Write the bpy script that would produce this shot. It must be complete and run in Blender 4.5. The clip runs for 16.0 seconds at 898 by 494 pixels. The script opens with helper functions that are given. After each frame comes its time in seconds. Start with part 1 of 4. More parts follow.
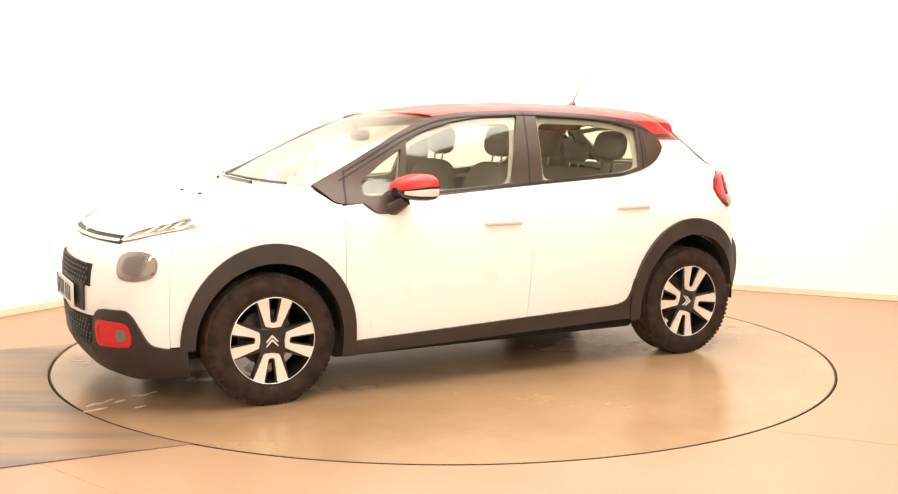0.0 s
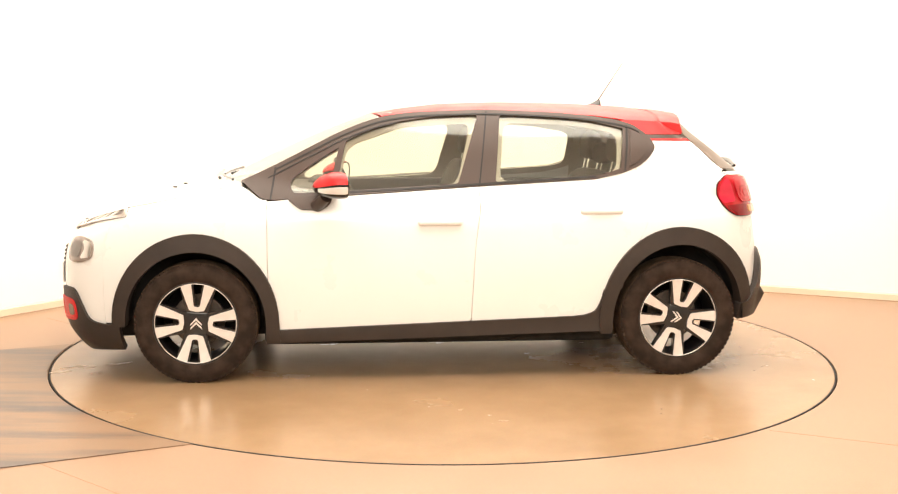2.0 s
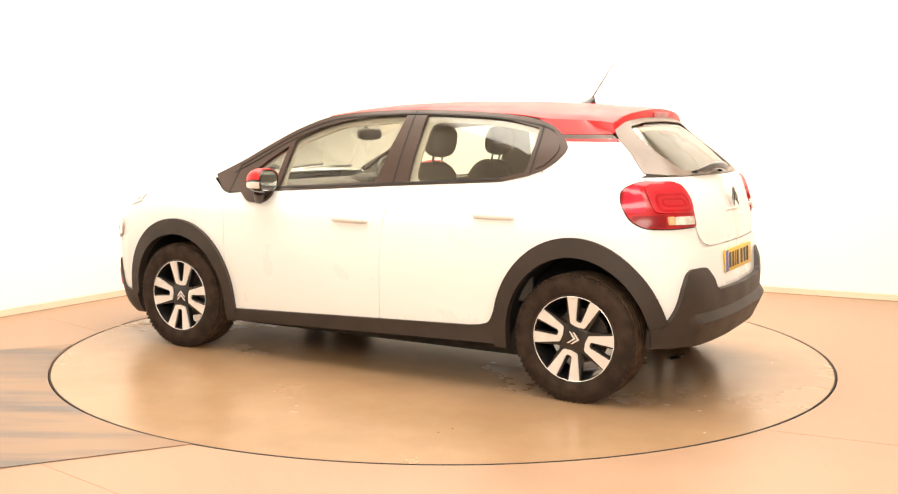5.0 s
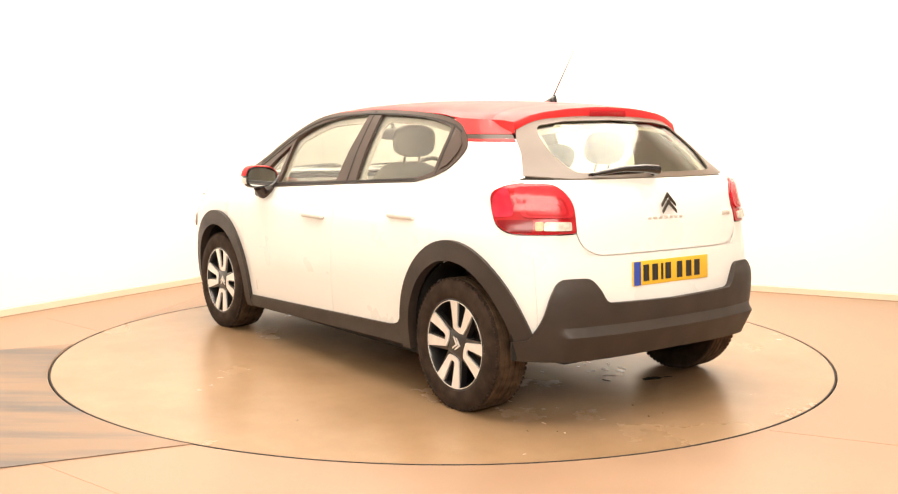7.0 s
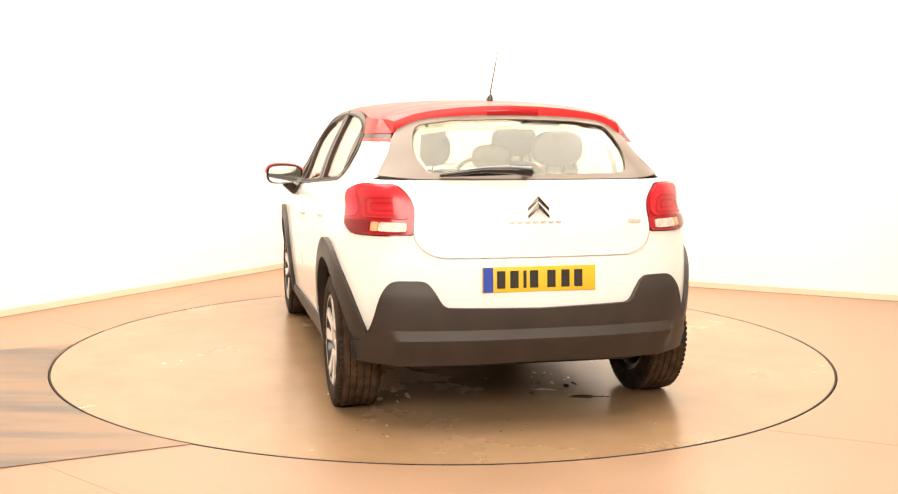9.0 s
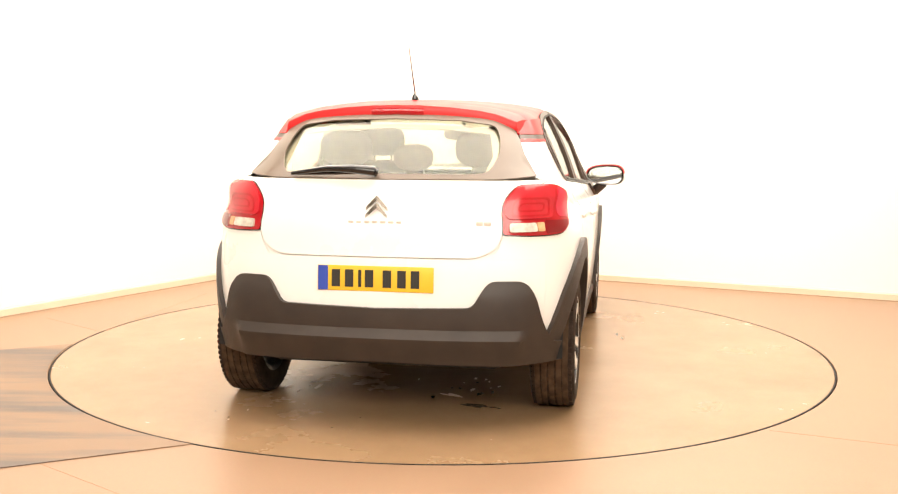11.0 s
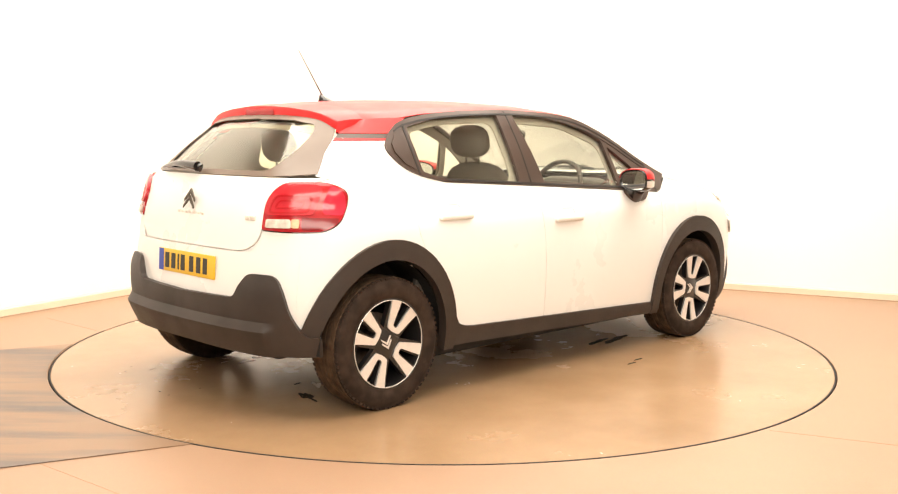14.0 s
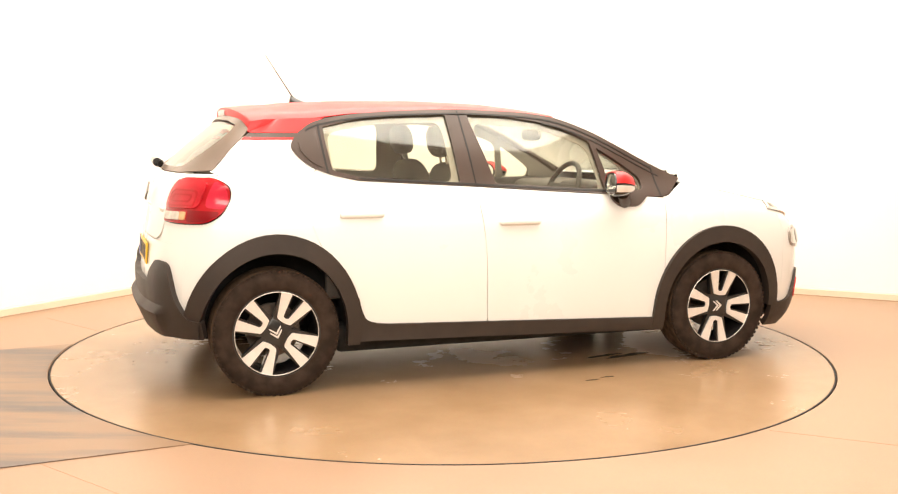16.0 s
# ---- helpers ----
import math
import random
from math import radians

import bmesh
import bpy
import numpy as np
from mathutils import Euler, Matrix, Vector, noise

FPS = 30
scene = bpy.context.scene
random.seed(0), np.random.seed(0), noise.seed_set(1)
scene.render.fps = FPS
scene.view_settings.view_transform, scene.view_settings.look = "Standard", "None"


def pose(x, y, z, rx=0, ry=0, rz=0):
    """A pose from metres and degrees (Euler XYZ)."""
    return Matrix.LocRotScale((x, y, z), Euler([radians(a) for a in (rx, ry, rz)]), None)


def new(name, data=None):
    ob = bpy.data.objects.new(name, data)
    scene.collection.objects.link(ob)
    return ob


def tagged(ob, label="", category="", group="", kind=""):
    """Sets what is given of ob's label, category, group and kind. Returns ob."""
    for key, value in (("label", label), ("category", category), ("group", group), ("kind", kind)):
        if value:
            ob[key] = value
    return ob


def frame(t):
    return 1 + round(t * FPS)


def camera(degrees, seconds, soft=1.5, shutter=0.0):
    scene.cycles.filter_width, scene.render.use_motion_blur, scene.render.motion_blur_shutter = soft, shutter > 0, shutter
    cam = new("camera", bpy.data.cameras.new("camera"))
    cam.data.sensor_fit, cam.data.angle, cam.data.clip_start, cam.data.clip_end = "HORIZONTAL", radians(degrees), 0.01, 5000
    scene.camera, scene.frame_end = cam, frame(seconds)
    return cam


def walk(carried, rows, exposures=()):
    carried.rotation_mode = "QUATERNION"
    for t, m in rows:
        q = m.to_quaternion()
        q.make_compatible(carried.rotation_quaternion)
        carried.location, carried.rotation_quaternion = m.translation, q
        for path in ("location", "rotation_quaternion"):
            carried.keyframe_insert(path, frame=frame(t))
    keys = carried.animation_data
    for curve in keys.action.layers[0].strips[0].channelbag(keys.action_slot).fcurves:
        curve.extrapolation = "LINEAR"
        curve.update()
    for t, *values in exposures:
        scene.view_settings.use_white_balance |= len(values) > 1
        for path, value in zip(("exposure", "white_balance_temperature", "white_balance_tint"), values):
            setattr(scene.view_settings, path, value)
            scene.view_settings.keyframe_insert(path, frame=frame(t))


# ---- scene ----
cam = camera(47.05, 16.0, soft=1.2)
# Camera: fixed on a stand, looking at the turntable.
EYE = (0.0, -6.177, 1.3136)
CAM_POSE = pose(*EYE, 90 - 6.54, 0.0, -0.212) @ pose(0, 0, 0, 0, 0, 0.27)
walk(cam, [(0, CAM_POSE), (16, CAM_POSE)])


def turn_at(t):
    """Heading of the car on the turntable, in degrees."""
    return 207.93 - 11.3087 * t - 0.0435 * t * t + 0.000963 * t ** 3


# ---- light ----
world = bpy.data.worlds.new("studio")
world.use_nodes = True
world.node_tree.nodes["Background"].inputs[0].default_value = (1.0, 0.93, 0.85, 1)
world.node_tree.nodes["Background"].inputs[1].default_value = 0.05
scene.world = world


def area_lamp(x, y, z, sx, sy, watts, tilt=(0, 0, 0)):
    lamp = bpy.data.lights.new("softbox_light", "AREA")
    lamp.shape, lamp.size, lamp.size_y, lamp.energy = "RECTANGLE", sx, sy, watts
    lamp.color = (1.0, 0.918, 0.80)
    ob = new("softbox_light", lamp)
    ob.matrix_world = pose(x, y, z, *tilt)
    return ob


# Unseen overhead lamp, assumed as the source of the soft top light.
area_lamp(0.3, 0.0, 3.9, 5.5, 5.5, 620)
# Added unseen fill above the camera: whitens the car's flanks, veils its glass.
area_lamp(0.0, -6.6, 3.1, 6.5, 1.8, 320, (62, 0, 0))

# ---- materials ----


def material(name, colour, rough=0.5, metal=0.0, vary=0.0, scale=8.0, grain=0.0, grain_scale=300.0, coat=0.0, spec=0.5, tint=None):
    """Principled surface; vary mixes in a second tone at a large scale, grain is fine bump."""
    m = bpy.data.materials.new(name)
    m.use_nodes = True
    nt = m.node_tree
    b = nt.nodes["Principled BSDF"]
    b.inputs["Base Color"].default_value = (*colour, 1)
    b.inputs["Roughness"].default_value = rough
    b.inputs["Metallic"].default_value = metal
    b.inputs["Coat Weight"].default_value = coat
    b.inputs["Coat Roughness"].default_value = 0.05
    b.inputs["Specular IOR Level"].default_value = spec
    co = nt.nodes.new("ShaderNodeTexCoord")
    if vary:
        n1 = nt.nodes.new("ShaderNodeTexNoise")
        n1.inputs["Scale"].default_value, n1.inputs["Detail"].default_value = scale, 6
        nt.links.new(co.outputs["Object"], n1.inputs["Vector"])
        ramp = nt.nodes.new("ShaderNodeValToRGB")
        other = tint or tuple(c * (1 - vary) for c in colour)
        ramp.color_ramp.elements[0].position, ramp.color_ramp.elements[1].position = 0.35, 0.68
        ramp.color_ramp.elements[0].color, ramp.color_ramp.elements[1].color = (*other, 1), (*colour, 1)
        nt.links.new(n1.outputs["Fac"], ramp.inputs["Fac"])
        nt.links.new(ramp.outputs["Color"], b.inputs["Base Color"])
        rr = nt.nodes.new("ShaderNodeMapRange")
        rr.inputs["To Min"].default_value, rr.inputs["To Max"].default_value = min(1, rough * 1.25), rough * 0.8
        nt.links.new(n1.outputs["Fac"], rr.inputs["Value"])
        nt.links.new(rr.outputs["Result"], b.inputs["Roughness"])
    if grain:
        n2 = nt.nodes.new("ShaderNodeTexNoise")
        n2.inputs["Scale"].default_value, n2.inputs["Detail"].default_value = grain_scale, 3
        nt.links.new(co.outputs["Object"], n2.inputs["Vector"])
        bump = nt.nodes.new("ShaderNodeBump")
        bump.inputs["Strength"].default_value, bump.inputs["Distance"].default_value = grain, 0.002
        nt.links.new(n2.outputs["Fac"], bump.inputs["Height"])
        nt.links.new(bump.outputs["Normal"], b.inputs["Normal"])
    return m


def glass_material(name, tint, gloss=0.04):
    m = bpy.data.materials.new(name)
    m.use_nodes = True
    nt = m.node_tree
    nt.nodes.remove(nt.nodes["Principled BSDF"])
    tr, gl, mix, lw, pw, ad = (nt.nodes.new("ShaderNode" + k) for k in ("BsdfTransparent", "BsdfGlossy", "MixShader", "LayerWeight", "Math", "Math"))
    tr.inputs["Color"].default_value = (*tint, 1)
    gl.inputs["Roughness"].default_value = 0.07
    pw.operation, ad.operation = "POWER", "MULTIPLY_ADD"
    pw.inputs[1].default_value = 4.0
    ad.inputs[1].default_value, ad.inputs[2].default_value = 0.85, gloss
    nt.links.new(lw.outputs["Facing"], pw.inputs[0])
    nt.links.new(pw.outputs[0], ad.inputs[0])
    nt.links.new(ad.outputs[0], mix.inputs[0])
    nt.links.new(tr.outputs[0], mix.inputs[1])
    nt.links.new(gl.outputs[0], mix.inputs[2])
    nt.links.new(mix.outputs[0], nt.nodes["Material Output"].inputs["Surface"])
    return m


def floor_material(name, base, dark, rough, streak=None):
    """Resin floor: speckle, broad stains, light scuffs."""
    m = bpy.data.materials.new(name)
    m.use_nodes = True
    nt = m.node_tree
    b = nt.nodes["Principled BSDF"]
    co = nt.nodes.new("ShaderNodeTexCoord")
    mp = nt.nodes.new("ShaderNodeMapping")
    nt.links.new(co.outputs["Object"], mp.inputs["Vector"])
    if streak:
        mp.inputs["Rotation"].default_value = (0, 0, radians(-25))
        mp.inputs["Scale"].default_value = (0.45, 3.4, 1)
    big, fine = nt.nodes.new("ShaderNodeTexNoise"), nt.nodes.new("ShaderNodeTexNoise")
    big.inputs["Scale"].default_value, big.inputs["Detail"].default_value = 1.1, 8
    big.inputs["Roughness"].default_value = 0.6
    fine.inputs["Scale"].default_value, fine.inputs["Detail"].default_value = 140, 3
    nt.links.new(mp.outputs["Vector"], big.inputs["Vector"])
    nt.links.new(co.outputs["Object"], fine.inputs["Vector"])
    ramp = nt.nodes.new("ShaderNodeValToRGB")
    ramp.color_ramp.elements[0].position, ramp.color_ramp.elements[1].position = (0.40, 0.58) if streak else (0.3, 0.62)
    ramp.color_ramp.elements[0].color, ramp.color_ramp.elements[1].color = (*dark, 1), (*base, 1)
    nt.links.new(big.outputs["Fac"], ramp.inputs["Fac"])
    mul = nt.nodes.new("ShaderNodeMix")
    mul.data_type, mul.blend_type = "RGBA", "MULTIPLY"
    mul.inputs["Factor"].default_value = 0.22
    nt.links.new(ramp.outputs["Color"], mul.inputs["A"])
    nt.links.new(fine.outputs["Color"], mul.inputs["B"])
    nt.links.new(mul.outputs["Result"], b.inputs["Base Color"])
    rr = nt.nodes.new("ShaderNodeMapRange")
    rr.inputs["To Min"].default_value, rr.inputs["To Max"].default_value = rough * 0.75, rough * 1.2
    nt.links.new(big.outputs["Fac"], rr.inputs["Value"])
    nt.links.new(rr.outputs["Result"], b.inputs["Roughness"])
    bump = nt.nodes.new("ShaderNodeBump")
    bump.inputs["Strength"].default_value, bump.inputs["Distance"].default_value = 0.12, 0.002
    nt.links.new(fine.outputs["Fac"], bump.inputs["Height"])
    nt.links.new(bump.outputs["Normal"], b.inputs["Normal"])
    return m


WHITE = material("white_car_paint", (0.84, 0.84, 0.82), 0.28, coat=0.6, vary=0.015, scale=3)
RED = material("red_car_paint", (0.66, 0.024, 0.026), 0.40, coat=0.08, spec=0.32, vary=0.06, scale=5)
PLASTIC = material("black_textured_plastic", (0.036, 0.0255, 0.0205), 0.5, vary=0.25, scale=6, grain=0.25, grain_scale=500)
TRIM = material("dark_window_trim", (0.060, 0.038, 0.029), 0.36, vary=0.15, scale=5)
GLOSS_BLACK = material("gloss_black", (0.008, 0.008, 0.009), 0.15, coat=0.5)
RUBBER = material("dusty_tyre_rubber", (0.044, 0.027, 0.018), 0.8, spec=0.22, vary=0.5, scale=14, grain=0.4, grain_scale=220)
TREAD = material("brown_dusty_tread", (0.088, 0.053, 0.030), 0.85, spec=0.2, vary=0.5, scale=20, grain=0.5, grain_scale=160)
ALLOY = material("machined_alloy", (0.86, 0.82, 0.78), 0.36, metal=0.45, vary=0.08, scale=30)
RIM_DARK = material("black_rim_paint", (0.012, 0.011, 0.011), 0.28, coat=0.4)
CHROME = material("chrome", (0.85, 0.84, 0.82), 0.08, metal=1.0)
DISC = material("brake_disc_steel", (0.20, 0.16, 0.13), 0.45, metal=0.7, vary=0.4, scale=25)
LINER = material("black_inner_liner", (0.010, 0.009, 0.008), 0.8, vary=0.3, scale=12)
SEAT = material("grey_seat_fabric", (0.20, 0.166, 0.135), 0.9, vary=0.2, scale=25, grain=0.5, grain_scale=700)
CABIN = material("pale_cabin_lining", (0.46, 0.415, 0.345), 0.85, vary=0.08, scale=8, grain=0.2, grain_scale=500)
BORDER = material("dark_glass_border", (0.15, 0.112, 0.085), 0.30, vary=0.1, scale=6)
SEAL = material("dull_black_seal", (0.012, 0.010, 0.009), 0.6)
DASH = material("dark_dashboard_plastic", (0.085, 0.072, 0.060), 0.6, vary=0.2, scale=10, grain=0.3, grain_scale=400)
SIDE_GLASS = glass_material("side_glass", (0.955, 0.972, 0.925), 0.065)
REAR_GLASS = glass_material("rear_window_glass", (0.95, 0.96, 0.87), 0.045)
SCREEN_GLASS = glass_material("windscreen_glass", (0.97, 0.975, 0.94), 0.12)
CLEAR = glass_material("clear_lens", (0.93, 0.93, 0.92))
LAMP_RED = material("red_lamp_lens", (0.40, 0.007, 0.013), 0.16, coat=0.25)
LAMP_DEEP = material("deep_red_lamp_lens", (0.20, 0.004, 0.008), 0.2, coat=0.2)
LAMP_INNER = material("lighter_red_lamp_lens", (0.52, 0.016, 0.028), 0.2, coat=0.3, vary=0.12, scale=30)
LAMP_PINK = material("bright_red_lamp_lens", (0.58, 0.02, 0.05), 0.18, coat=0.25)
LAMP_WHITE = material("frosted_lamp_lens", (0.72, 0.66, 0.58), 0.2, vary=0.35, scale=40)
LAMP_AMBER = material("amber_lamp_lens", (0.75, 0.42, 0.22), 0.2, vary=0.3, scale=50)
SMOKE = material("smoked_projector_lens", (0.17, 0.15, 0.135), 0.15, coat=0.4)
LAMP_GREY = material("grey_lamp_reflector", (0.40, 0.345, 0.31), 0.18, metal=0.4, coat=0.6, vary=0.35, scale=14)
YELLOW = material("yellow_plate", (0.80, 0.50, 0.03), 0.4, vary=0.04, scale=20)
PLATE_WHITE = material("white_plate", (0.75, 0.74, 0.70), 0.4)
PLATE_BLUE = material("blue_plate_band", (0.03, 0.07, 0.42), 0.4)
INK = material("black_plate_bars", (0.02, 0.018, 0.016), 0.5)
PALE_BADGE = material("pale_chrome_badge", (0.74, 0.70, 0.64), 0.3, metal=0.35)
MIRROR = material("mirror_glass", (0.9, 0.92, 0.9), 0.02, metal=1.0)
FLOOR = floor_material("tan_resin_floor", (0.38, 0.239, 0.151), (0.33, 0.203, 0.125), 0.42)
TABLE = floor_material("tan_turntable_deck", (0.375, 0.240, 0.135), (0.295, 0.183, 0.097), 0.27)
STRIP = floor_material("worn_grey_brown_floor", (0.27, 0.165, 0.095), (0.105, 0.082, 0.072), 0.4, streak=True)
WALL = material("white_studio_wall", (0.82, 0.80, 0.76), 0.8, vary=0.02, scale=0.8, grain=0.15, grain_scale=60)
SKIRT = material("cream_skirting", (0.66, 0.56, 0.42), 0.5, vary=0.05, scale=3)
SKIRT_LINE = material("brown_skirting_line", (0.29, 0.185, 0.115), 0.8)
# Near-black for pit and edge ring: shade of the gap put into the colour.
GAP_SHADE = material("painted_gap_shade", (0.015, 0.012, 0.01), 0.9)
DIRT = material("pale_dried_spots", (0.62, 0.46, 0.32), 0.35)
WET = material("dark_wet_spots", (0.10, 0.065, 0.035), 0.06, coat=0.5)

# ---- mesh helpers ----


def link(name, bm, mat, parent=None, label="", smooth=True):
    bmesh.ops.recalc_face_normals(bm, faces=bm.faces)
    me = bpy.data.meshes.new(name)
    for f in bm.faces:
        f.smooth = smooth
    bm.to_mesh(me)
    bm.free()
    for m in (mat if isinstance(mat, (list, tuple)) else [mat]):
        me.materials.append(m)
    if smooth:
        me.set_sharp_from_angle(angle=radians(38))
    ob = new(name, me)
    if parent:
        ob.parent = parent
    return tagged(ob, label)


def part(name, bm, mat, parent, label="", smooth=True):
    return link(name, bm, mat, parent, label, smooth)


def box(bm, x0, x1, y0, y1, z0, z1, m=None, bevel=0.0):
    """A box between two corners, with rounded edges if bevel is given."""
    vs = [bm.verts.new((x, y, z)) for x in (x0, x1) for y in (y0, y1) for z in (z0, z1)]
    fs = [bm.faces.new([vs[i] for i in q]) for q in ((0, 1, 3, 2), (4, 6, 7, 5), (0, 4, 5, 1), (2, 3, 7, 6), (0, 2, 6, 4), (1, 5, 7, 3))]
    if bevel:
        es = {e for f in fs for e in f.edges}
        r = bmesh.ops.bevel(bm, geom=list(es), offset=bevel, segments=3, affect="EDGES", profile=0.5)
        vs = list({v for f in r["faces"] for v in f.verts} | {v for v in vs if v.is_valid})
    if m is not None:
        bmesh.ops.transform(bm, matrix=m, verts=[v for v in vs if v.is_valid])
    return vs


def lathe(bm, profile, seg=48, axis="y", closed=False):
    """Turns (radius, along) points round an axis."""
    rings = []
    for k in range(seg):
        a = 2 * math.pi * k / seg
        ring = []
        for r, h in profile:
            c, s = r * math.cos(a), r * math.sin(a)
            ring.append(bm.verts.new((c, h, s) if axis == "y" else (c, s, h)))
        rings.append(ring)
    n = len(profile)
    for k in range(seg):
        a, b = rings[k], rings[(k + 1) % seg]
        for i in range(n if closed else n - 1):
            j = (i + 1) % n
            bm.faces.new((a[i], a[j], b[j], b[i]))


def tube(bm, pts, r, seg=10, r_end=None):
    """A round bar along points."""
    pts = [Vector(p) for p in pts]
    rings = []
    for i, p in enumerate(pts):
        d = (pts[min(i + 1, len(pts) - 1)] - pts[max(i - 1, 0)]).normalized()
        side = d.cross(Vector((0, 0, 1)) if abs(d.z) < 0.9 else Vector((1, 0, 0))).normalized()
        up = side.cross(d)
        rad = r + ((r_end if r_end is not None else r) - r) * i / max(1, len(pts) - 1)
        rings.append([bm.verts.new(p + rad * (math.cos(2 * math.pi * k / seg) * side + math.sin(2 * math.pi * k / seg) * up)) for k in range(seg)])
    for a, b in zip(rings, rings[1:]):
        for k in range(seg):
            bm.faces.new((a[k], a[(k + 1) % seg], b[(k + 1) % seg], b[k]))
    bm.faces.new(rings[0])
    bm.faces.new(list(reversed(rings[-1])))


def smooth_line(pts, n=6):
    """Catmull-Rom line through points."""
    P = [np.array(p, float) for p in pts]
    P = [2 * P[0] - P[1]] + P + [2 * P[-1] - P[-2]]
    out = []
    for i in range(1, len(P) - 2):
        a, b, c, d = P[i - 1:i + 3]
        for k in range(n):
            t = k / n
            out.append(tuple(0.5 * (2 * b + (c - a) * t + (2 * a - 5 * b + 4 * c - d) * t * t + (3 * b - a - 3 * c + d) * t ** 3)))
    return out + [tuple(P[-2])]


def rounded(pts, r, n=5):
    """A closed outline with its corners rounded; a point may carry a radius of its own."""
    out, k = [], len(pts)
    for i in range(k):
        p = np.array(pts[i][:2], float)
        rad = pts[i][2] if len(pts[i]) > 2 else r
        a, b = np.array(pts[i - 1][:2], float) - p, np.array(pts[(i + 1) % k][:2], float) - p
        la, lb = np.linalg.norm(a), np.linalg.norm(b)
        c = min(rad, la * 0.48, lb * 0.48)
        if c < 1e-4:
            out.append(tuple(p))
            continue
        s, e = p + a / la * c, p + b / lb * c
        for j in range(n + 1):
            t = j / n
            out.append(tuple((1 - t) ** 2 * s + 2 * t * (1 - t) * p + t * t * e))
    return out


def inside(p, poly):
    x, y = p
    hit = False
    for (x0, y0), (x1, y1) in zip(poly, poly[1:] + poly[:1]):
        if (y0 > y) != (y1 > y) and x < (x1 - x0) * (y - y0) / (y1 - y0) + x0:
            hit = not hit
    return hit


def fill(outer, holes=(), step=0.05, extra=()):
    """Triangles of a flat region with holes, with a grid of points inside it."""
    from mathutils.geometry import delaunay_2d_cdt
    loops = [list(outer)] + [list(h) for h in holes]
    pts, edges = [], []
    for lp in loops:
        dense = []
        for a, b in zip(lp, lp[1:] + lp[:1]):
            L = math.dist(a, b)
            if L < 1e-7:
                continue
            k = max(1, int(L / step + 0.5))
            dense += [(a[0] + (b[0] - a[0]) * i / k, a[1] + (b[1] - a[1]) * i / k) for i in range(k)]
        s = len(pts)
        pts += dense
        edges += [(s + i, s + (i + 1) % len(dense)) for i in range(len(dense))]
    ring = np.array(pts)
    lo, hi = ring.min(0), ring.max(0)
    cand = [(x, y) for x in np.arange(lo[0] + step / 2, hi[0], step) for y in np.arange(lo[1] + step / 2, hi[1], step)]
    cand += [(x, y) for x in np.arange(lo[0] + step / 2, hi[0], step) for y in extra]
    for c in cand:
        if inside(c, loops[0]) and not any(inside(c, h) for h in loops[1:]) and np.min(np.hypot(*(ring - c).T)) > step * 0.35:
            pts.append(c)
    vs, _, fs, *_ = delaunay_2d_cdt([Vector(p) for p in pts], edges, [], 0, 1e-6)
    keep = []
    for f in fs:
        c = sum((vs[i] for i in f), Vector((0, 0))) / len(f)
        if inside(c, loops[0]) and not any(inside(c, h) for h in loops[1:]):
            keep.append(f)
    return [tuple(v) for v in vs], keep


def sheet(bm, region, place, thick=0.0, mirror=False, flip=False):
    """Lays a flat region on a surface; place(u, v, depth) gives the point that lies depth behind the face."""
    vs, fs = region
    used = sorted({i for f in fs for i in f})
    count = {}
    for f in fs:
        for a, b in zip(f, f[1:] + f[:1]):
            count[frozenset((a, b))] = count.get(frozenset((a, b)), 0) + 1
    for sgn in ((1, -1) if mirror else ((-1,) if flip else (1,))):
        def mk(d):
            out = {}
            for i in used:
                x, y, z = place(*vs[i], d)
                out[i] = bm.verts.new((x, sgn * y, z))
            return out
        top = mk(0.0)
        for f in fs:
            bm.faces.new([top[i] for i in f])
        if thick:
            low = mk(thick)
            for f in fs:
                bm.faces.new([low[i] for i in reversed(f)])
            for f in fs:
                for a, b in zip(f, f[1:] + f[:1]):
                    if count[frozenset((a, b))] == 1 and not (mirror and abs(top[a].co.y) < 1e-4 and abs(top[b].co.y) < 1e-4):
                        bm.faces.new((top[b], top[a], low[a], low[b]))
    if mirror:
        bmesh.ops.remove_doubles(bm, verts=bm.verts, dist=0.0006)


# ---- the studio ----
CORNER, RIGHT_WAY, LEFT_WAY = Vector((-1.203, 3.985, 0)), Vector((0.900, -0.436, 0)), Vector((-0.517, -0.856, 0))
TABLE_R, TABLE_X = 2.239, -0.008
ROOM_H = 4.2
A = CORNER
B = CORNER + RIGHT_WAY * 11.5
D = CORNER + LEFT_WAY * 13.0
C = D + RIGHT_WAY * 11.5


def wall(name, a, b, label):
    d = (b - a).normalized()
    n = Vector((d.y, -d.x, 0))
    bm = bmesh.new()
    a2, b2 = a - d * 0.15, b + d * 0.15
    ring = [a2, b2, b2 - n * 0.15, a2 - n * 0.15]
    lo = [bm.verts.new((p.x, p.y, -0.1)) for p in ring]
    hi = [bm.verts.new((p.x, p.y, ROOM_H)) for p in ring]
    for k in range(4):
        bm.faces.new((lo[k], lo[(k + 1) % 4], hi[(k + 1) % 4], hi[k]))
    bm.faces.new(lo)
    bm.faces.new(list(reversed(hi)))
    tagged(link(name, bm, WALL, smooth=False), label, "wall", kind="structure")


